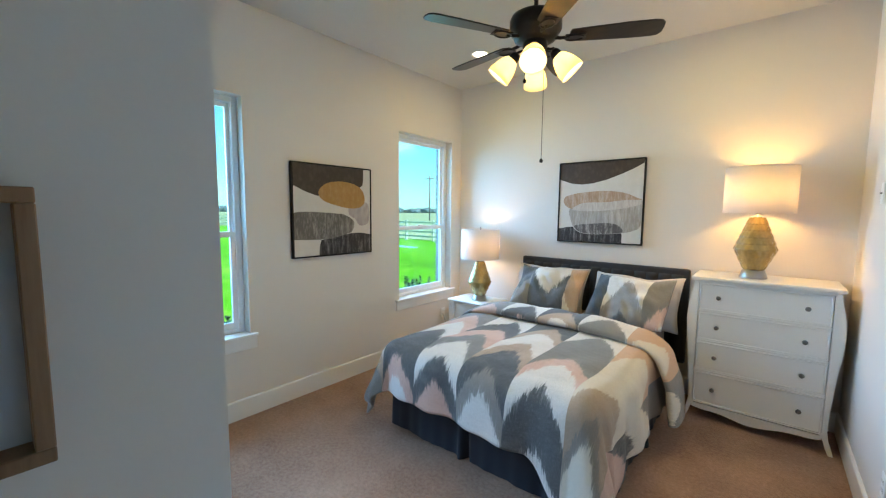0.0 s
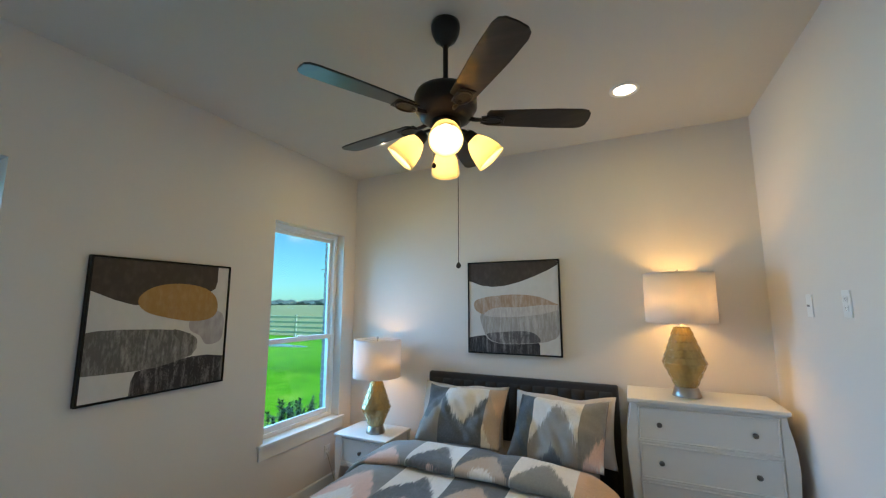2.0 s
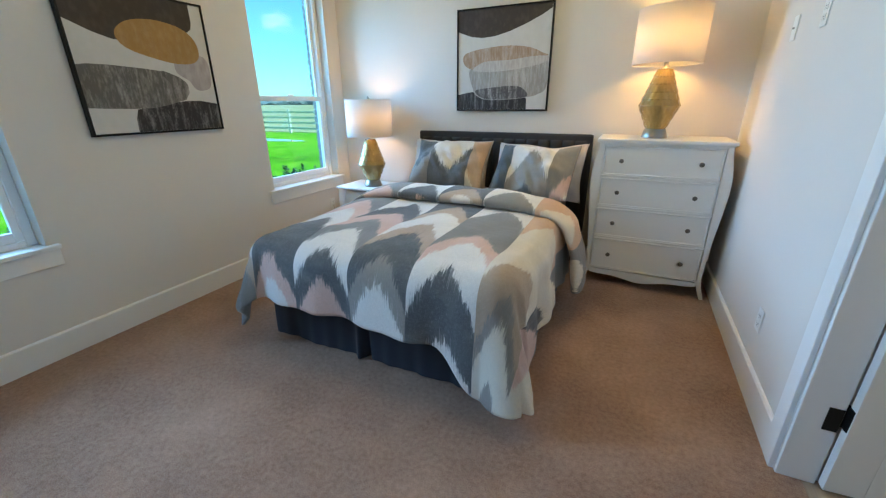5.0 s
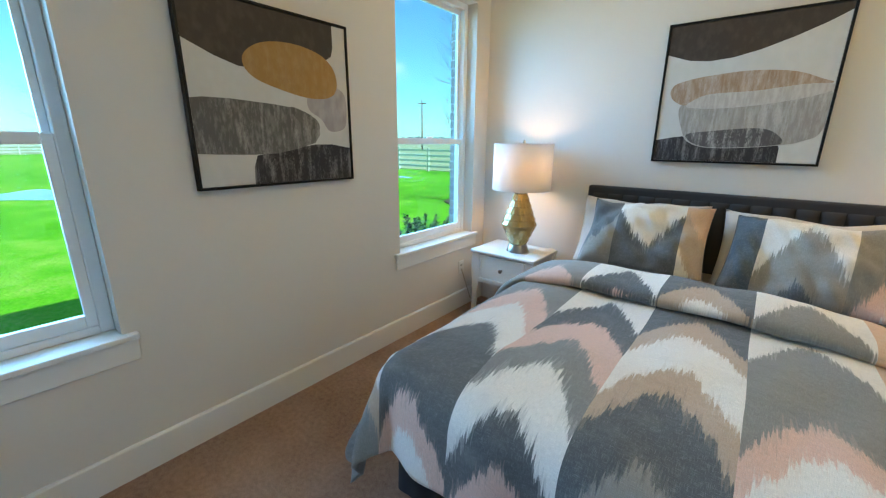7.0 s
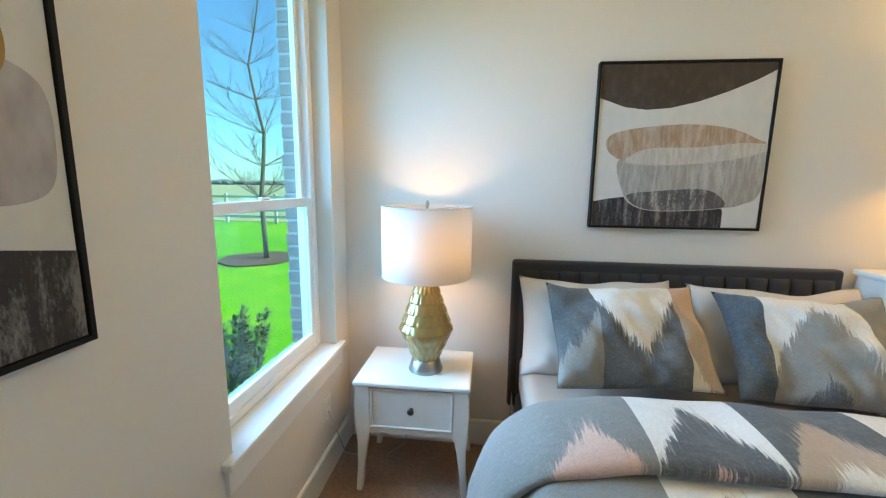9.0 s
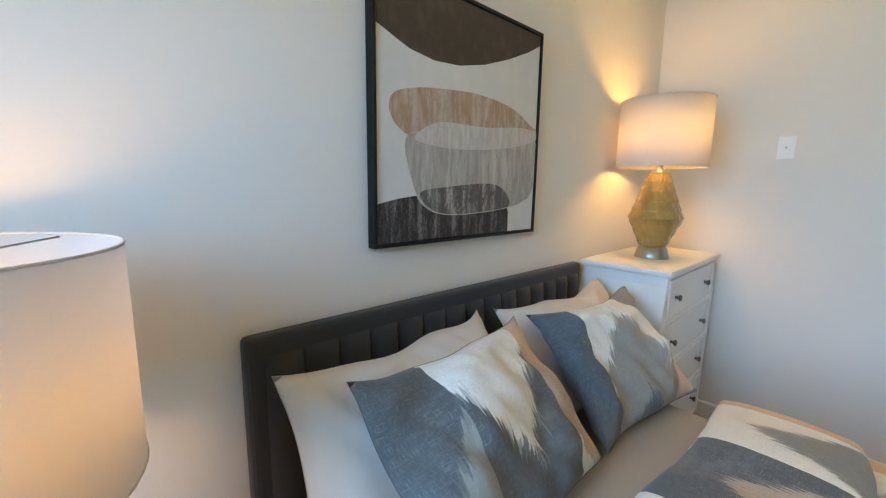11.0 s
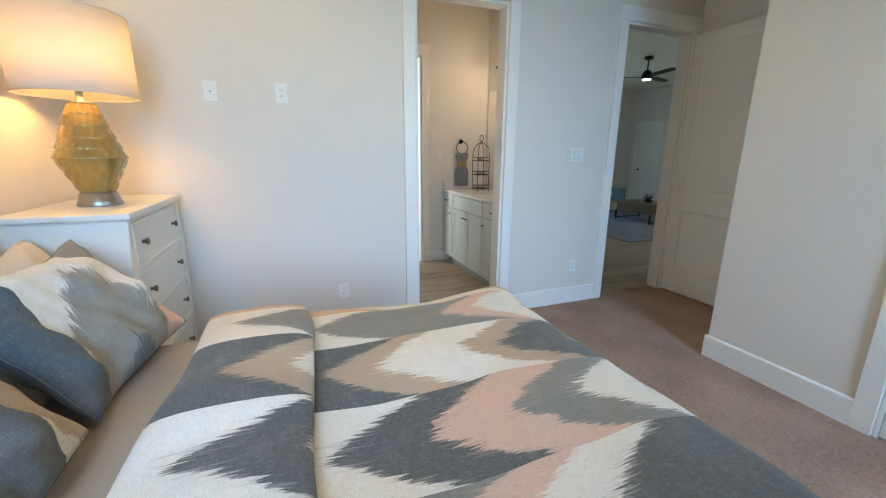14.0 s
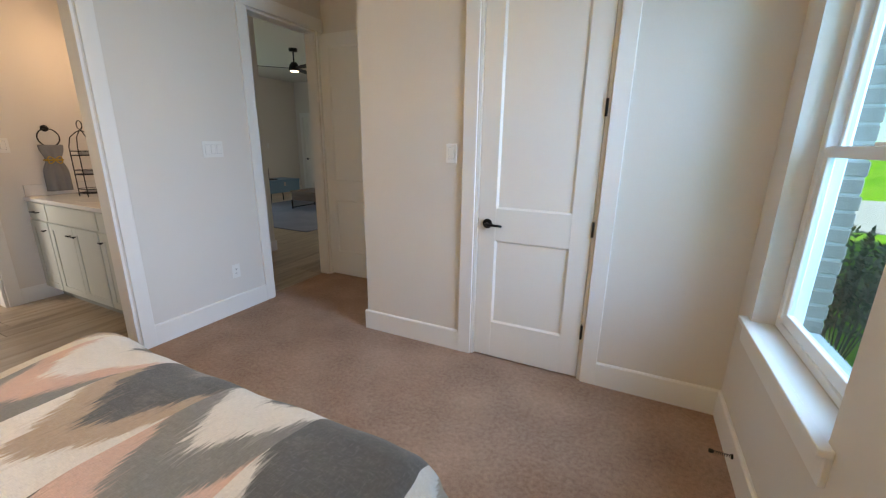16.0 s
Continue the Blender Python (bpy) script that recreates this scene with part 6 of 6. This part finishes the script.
for _k in range(3):
    _b = extrude_outline([(0.08, -0.035), (0.30, -0.07), (0.74, -0.05), (0.76, 0.02), (0.70, 0.06), (0.30, 0.06), (0.08, 0.035)], -0.005, 0.005, "z", 0.002)
    _b.transform(Matrix.Rotation(radians(46 + 120 * _k), 4, "Z") @ Matrix.Translation((0, 0, -0.335)) @ Matrix.Rotation(radians(-10), 4, "X"))
    part("blade", _b, BLACKM, _r)
door_trim("door_frame_living", "y", YE, YE - 0.12, 5.95, 6.65, 2.1, 1, "white casing round the living room door")
_d = panel_door("door_living", 0.66, 2.08, "closed white panelled living room door")
_d.location = (5.97, YE - 0.02, 0)
plate("wall_outlet", pose(XE, -5.3, 1.30, 0, 0, -90), 0.074, 0.118, "white switch plate on the living room wall", "switch")

# ---- outside ----
GROUND = -0.32


def lawn_material():
    m = bpy.data.materials.new("sunlit_lawn")
    m.use_nodes = True
    nt = m.node_tree
    p = nt.nodes["Principled BSDF"]
    mn = node_helper(nt)
    tc = nt.nodes.new("ShaderNodeTexCoord")
    ns = []
    for s, d in ((0.12, 3), (1.6, 4), (22, 3)):
        n = nt.nodes.new("ShaderNodeTexNoise")
        n.inputs["Scale"].default_value, n.inputs["Detail"].default_value = s, d
        nt.links.new(tc.outputs["Object"], n.inputs["Vector"])
        ns.append(n.outputs[0])
    f = mn("ADD", mn("MULTIPLY", ns[0], 0.35), mn("ADD", mn("MULTIPLY", ns[1], 0.4), mn("MULTIPLY", ns[2], 0.35)))
    cr = nt.nodes.new("ShaderNodeValToRGB")
    e = cr.color_ramp.elements
    e[0].position, e[0].color = 0.40, (0.055, 0.27, 0.004, 1)
    e[1].position, e[1].color = 0.72, (0.34, 0.46, 0.07, 1)
    x = e.new(0.56)
    x.color = (0.115, 0.40, 0.008, 1)
    nt.links.new(f, cr.inputs[0])
    nt.links.new(cr.outputs[0], p.inputs["Base Color"])
    bp = nt.nodes.new("ShaderNodeBump")
    bp.inputs["Strength"].default_value, bp.inputs["Distance"].default_value = 0.5, 0.05
    nt.links.new(ns[2], bp.inputs["Height"])
    nt.links.new(bp.outputs[0], p.inputs["Normal"])
    p.inputs["Roughness"].default_value, p.inputs["Specular IOR Level"].default_value = 0.9, 0.1
    return m


structure("ground", box(-1500, 600, -1500, 1500, GROUND - 0.3, GROUND), lawn_material(), "bright green mown lawn", "lawn")
FIELD = mat("pale_straw_field", (0.42, 0.44, 0.22), 0.95, var=0.25, scale=0.05, grain=2, bump=0.3, dist=0.05)
_b = bmesh.new()
box(-1400, 500, 19.5, 1400, GROUND - 0.2, GROUND + 0.03, bm=_b)
box(-1400, -62, -1400, 19.45, GROUND - 0.2, GROUND + 0.03, bm=_b)
structure("field", _b, FIELD, "pale straw-green open fields", "field")
CONC = mat("sunlit_concrete", (0.50, 0.50, 0.49), 0.8, var=0.08, scale=0.6, grain=30)
structure("driveway", box(-40, -4.8, -16.0, -8.6, GROUND - 0.1, GROUND + 0.02), CONC, "pale concrete driveway across the lawn", "driveway")
PUD = mat("shallow_puddle_water", (0.20, 0.26, 0.28), 0.04, var=0.02, spec=0.8)
for _k, (_x, _y, _a, _bb) in enumerate(((-18.5, 2.6, 1.6, 0.9), (-17.0, 15.0, 2.4, 0.7), (-21.0, 5.6, 1.1, 0.5))):
    _o = [( _a * math.cos(t) * (1 + 0.25 * math.sin(3 * t + _k)), _bb * math.sin(t) * (1 + 0.2 * math.cos(2 * t))) for t in lin(0, 2 * math.pi, 33)[:-1]]
    tagged(finish(extrude_outline(_o, -0.01, 0.008, "z"), "puddle", PUD, None, "", False, 0, (_x, _y, GROUND)), "shallow puddle on the lawn", "puddle", "puddles", "structure")

# rail fences
FENCEM = mat("weathered_fence_wood", (0.72, 0.68, 0.58), 0.85, var=0.15, scale=3, grain=40)
_post = box(-0.06, 0.06, -0.06, 0.06, 0, 1.35, 0.006)
_rail = box(-1.2, 1.2, -0.02, 0.02, -0.055, 0.055, 0.004)
_pm, _rm = bpy.data.meshes.new("fence_post"), bpy.data.meshes.new("fence_rail")
_post.to_mesh(_pm), _rail.to_mesh(_rm)
_post.free(), _rail.free()
_pm.materials.append(FENCEM), _rm.materials.append(FENCEM)


def fence(x0, y0, ang, n):
    root = thing("fence", (x0, y0, GROUND), "weathered four-rail wooden field fence", "fence", "field fences", "", ang)
    for i in range(n):
        o = new("post", _pm)
        o.parent, o.location = root, (2.4 * i, 0, 0)
        for z in (0.30, 0.60, 0.90, 1.20):
            o = new("rail", _rm)
            o.parent, o.location = root, (2.4 * i + 1.2, -0.082, z)


fence(-62, 19.0, 0, 27)
fence(-61, -32, 90, 21)

BARK = mat("grey_brown_bark", (0.22, 0.19, 0.165), 0.9, var=0.2, scale=12, grain=60, bump=0.6, dist=0.01)


def bare_tree(name, at, height, seed, label, spread=0.42, levels=4, limbs=3):
    rng = random.Random(seed)
    root = thing(name, at, label, "tree")
    trunk = bmesh.new()
    pts = [Vector((0.02 * math.sin(k * 1.3 + seed) * k, 0.02 * math.cos(k * 1.7) * k, height * k / 9)) for k in range(10)]
    tube(pts, [0.010 * height * (1 - 0.93 * k / 9) for k in range(10)], 8, trunk)
    part("trunk", trunk, BARK, root)
    crown = bmesh.new()

    def grow(p, d, length, r, lev):
        q = [p]
        dd = d.copy()
        for k in range(4):
            dd = (dd + Vector((rng.uniform(-0.15, 0.15), rng.uniform(-0.15, 0.15), rng.uniform(-0.05, 0.14)))).normalized()
            q.append(q[-1] + dd * length / 4)
        tube(q, [r * (1 - 0.75 * k / 4) for k in range(5)], 4, crown)
        if lev > 0:
            for k in (1, 2, 3, 4):
                for _ in range(2 if lev > 1 else 1):
                    nd = (dd + Vector((rng.uniform(-1, 1), rng.uniform(-1, 1), rng.uniform(-0.2, 0.6))) * 0.8).normalized()
                    grow(q[k], nd, length * rng.uniform(0.35, 0.55), r * 0.5, lev - 1)
    for k in range(2, 10):
        for _ in range(limbs):
            a = rng.uniform(0, 6.28)
            d = Vector((math.cos(a), math.sin(a), rng.uniform(0.15, 0.7))).normalized()
            grow(pts[k], d, height * spread * (1.1 - k / 11) * rng.uniform(0.6, 1), 0.0020 * height * (1.1 - k / 10), levels - 2)
    part("branches", crown, BARK, root)
    return root


bare_tree("young_tree", (-7.3, 10.75, GROUND), 6.6, 3, "bare young tree in a mulch ring on the lawn", 0.30, 4, 7)
_o = [(0.9 * math.cos(t) * (1 + 0.08 * math.sin(5 * t)), 0.9 * math.sin(t) * (1 + 0.08 * math.cos(4 * t))) for t in lin(0, 2 * math.pi, 33)[:-1]]
tagged(finish(extrude_outline(_o, -0.02, 0.035, "z", 0.01), "mulch_ring", mat("brown_mulch", (0.16, 0.10, 0.06), 0.95, var=0.3, scale=9, grain=60, bump=0.8, dist=0.02), None, "", False, 0, (-7.45, 10.7, GROUND)), "ring of brown mulch round the tree", "mulch", "", "structure")
bare_tree("field_tree", (-58, 9.5, GROUND), 8.5, 8, "bare spreading tree beyond the lawn", 0.55, 4)
_r = thing("utility_pole", (-55, 62, GROUND), "thin grey utility pole in the field", "utility pole")
part("pole", tube([(0, 0, 0), (0, 0, 9.5)], [0.16, 0.10], 8), BARK, _r)
part("crossarm", box(-1.1, 1.1, -0.06, 0.06, 8.7, 8.85), BARK, _r)
# far tree line on the horizon
_b = bmesh.new()
random.seed(11)
for _k in range(420):
    _a = radians(70 + 140 * _k / 420) + random.uniform(-0.003, 0.003)
    _d = random.uniform(520, 640)
    _w, _h = random.uniform(6, 13), random.uniform(3.5, 8)
    bmesh.ops.create_icosphere(_b, subdivisions=1, radius=1.0, matrix=Matrix.Translation((_d * math.cos(_a), _d * math.sin(_a), GROUND + _h * 0.4)) @ Matrix.Diagonal((_w, _w, _h * 0.6, 1)))
tagged(finish(_b, "far_tree_line", mat("hazy_far_foliage", (0.16, 0.22, 0.22), 0.95, var=0.2, scale=0.05, grain=0.4)), "hazy line of distant trees on the horizon", "trees", "", "stuff")

# shrubs at the foot of the wall
LEAFM = mat("grey_green_shrub_leaf", (0.09, 0.16, 0.07), 0.55, var=0.25, scale=20, grain=90, color2=(0.04, 0.09, 0.05))


def shrub(at, h, seed):
    rng = random.Random(seed)
    root = thing("shrub", at, "small grey-green leafy shrub beside the house wall", "shrub", "shrubs by the wall")
    stems, leaves = bmesh.new(), bmesh.new()
    for k in range(15):
        a, rr = rng.uniform(0, 6.28), rng.uniform(0.03, 0.26)
        top = Vector((rr * math.cos(a), rr * math.sin(a), h * rng.uniform(0.65, 1.0)))
        mid = Vector((top.x * 0.6, top.y * 0.6, top.z * 0.5))
        tube([(0, 0, 0), mid, top], [0.006, 0.004, 0.002], 5, stems)
        for j in range(100):
            f = rng.uniform(0.3, 1.0)
            c = mid.lerp(top, (f - 0.3) / 0.7)
            d = Vector((rng.uniform(-1, 1), rng.uniform(-1, 1), rng.uniform(-0.1, 0.9))).normalized()
            s = d.cross(Vector((0, 0, 1))).normalized() * rng.uniform(0.010, 0.016)
            l = rng.uniform(0.04, 0.065)
            leaves.faces.new([leaves.verts.new(q) for q in (c, c + d * l * 0.5 + s, c + d * l, c + d * l * 0.5 - s)])
    part("stems", stems, BARK, root)
    part("leaves", leaves, LEAFM, root)


for _k, (_x, _y, _h) in enumerate(((-3.75, 4.05, 1.02), (-3.85, 4.45, 0.92), (-3.85, 1.72, 0.92), (-3.72, 0.30, 1.0), (-3.8, -0.30, 1.2), (-3.75, -0.9, 1.25), (-3.9, -1.6, 1.15))):
    shrub((_x, _y, GROUND), _h, 20 + _k)

# house outside: brick veneer, and an unseen roof added to cast shade
BRICKM = mat("buff_grey_brick", (0.27, 0.22, 0.185), 0.85, var=0.2, scale=5, grain=90, bump=0.5, dist=0.004)
MORTAR = mat("pale_mortar", (0.36, 0.34, 0.31), 0.9, var=0.08)
_holes = [(W1[0] - 0.004, W1[1] + 0.004, WZ[0] - 0.01, WZ[1] + 0.01), (W2[0] - 0.004, W2[1] + 0.004, WZ[0] - 0.01, WZ[1] + 0.01)]
veneer = wall("brick_veneer", "x", -3.095, -3.016, -6.5, 4.35, GROUND - 0.1, 3.2, [(a - 0.005, b + 0.005, c, d) for a, b, c, d in _holes], MORTAR, "buff brick veneer with pale mortar", "brick wall")
ROOFM = mat("grey_shingle_roof", (0.12, 0.115, 0.11), 0.9, var=0.2, scale=4, grain=40)
_b = bmesh.new()
# eaves reach out far enough to keep the sun off the near lawn
box(-3.80, 7.4, -6.95, 4.75, 3.21, 3.34, bm=_b)
_v = [_b.verts.new(q) for q in ((-3.80, -6.95, 3.345), (7.4, -6.95, 3.345), (7.4, 4.75, 3.345), (-3.80, 4.75, 3.345), (1.9, -2.2, 6.0), (1.9, 0.4, 6.0))]
for _f in ((0, 1, 4), (1, 2, 5, 4), (2, 3, 5), (3, 0, 4, 5), (3, 2, 1, 0)):
    _b.faces.new([_v[k] for k in _f])
structure("roof", _b, ROOFM, "unseen grey hip roof, eaves added to shade the lawn", "roof")

# ---- pieces: bricks beside the windows, floor planks ----
_bk = box(-0.040, 0.040, -0.0965, 0.0965, -0.0285, 0.0285, 0.004)
_bm1 = bpy.data.meshes.new("brick")
_bk.to_mesh(_bm1)
_bk.free()
_bm1.materials.append(BRICKM)
for _a, _b, _c, _d in _holes:
    for _i in range(28):
        _z = WZ[0] + 0.02 + 0.067 * _i
        if _z > WZ[1] + 0.06:
            break
        for _s, _e in ((-1, _a), (1, _b)):
            _o = new("brick", _bm1)
            _o.parent = veneer
            _o.location = (-3.059 - 0.003 * (_i % 3), _e + _s * (0.0965 + 0.002 * (_i % 2)), _z)
_pl = box(-0.0985, 0.0985, -0.608, 0.608, -0.0035, 0.0, 0.0008)
_pmesh = bpy.data.meshes.new("floor_plank")
_pl.to_mesh(_pmesh)
_pl.free()
_pmesh.materials.append(PLANK)
random.seed(2)
for _i in range(31):
    _x = 0.80 + 0.2 * _i
    _off = random.uniform(0, 1.2)
    for _j in range(-1, 8):
        _y = -5.9 + _off + 1.22 * _j
        if _y > 2.6 or _y < -6.0 or (_x > 2.6 and _y > -1.4) or (_x > 5.4 and _y > -4):
            continue
        _o = new("plank", _pmesh)
        _o.parent, _o.location = floor_2, (_x, _y, 0.0)
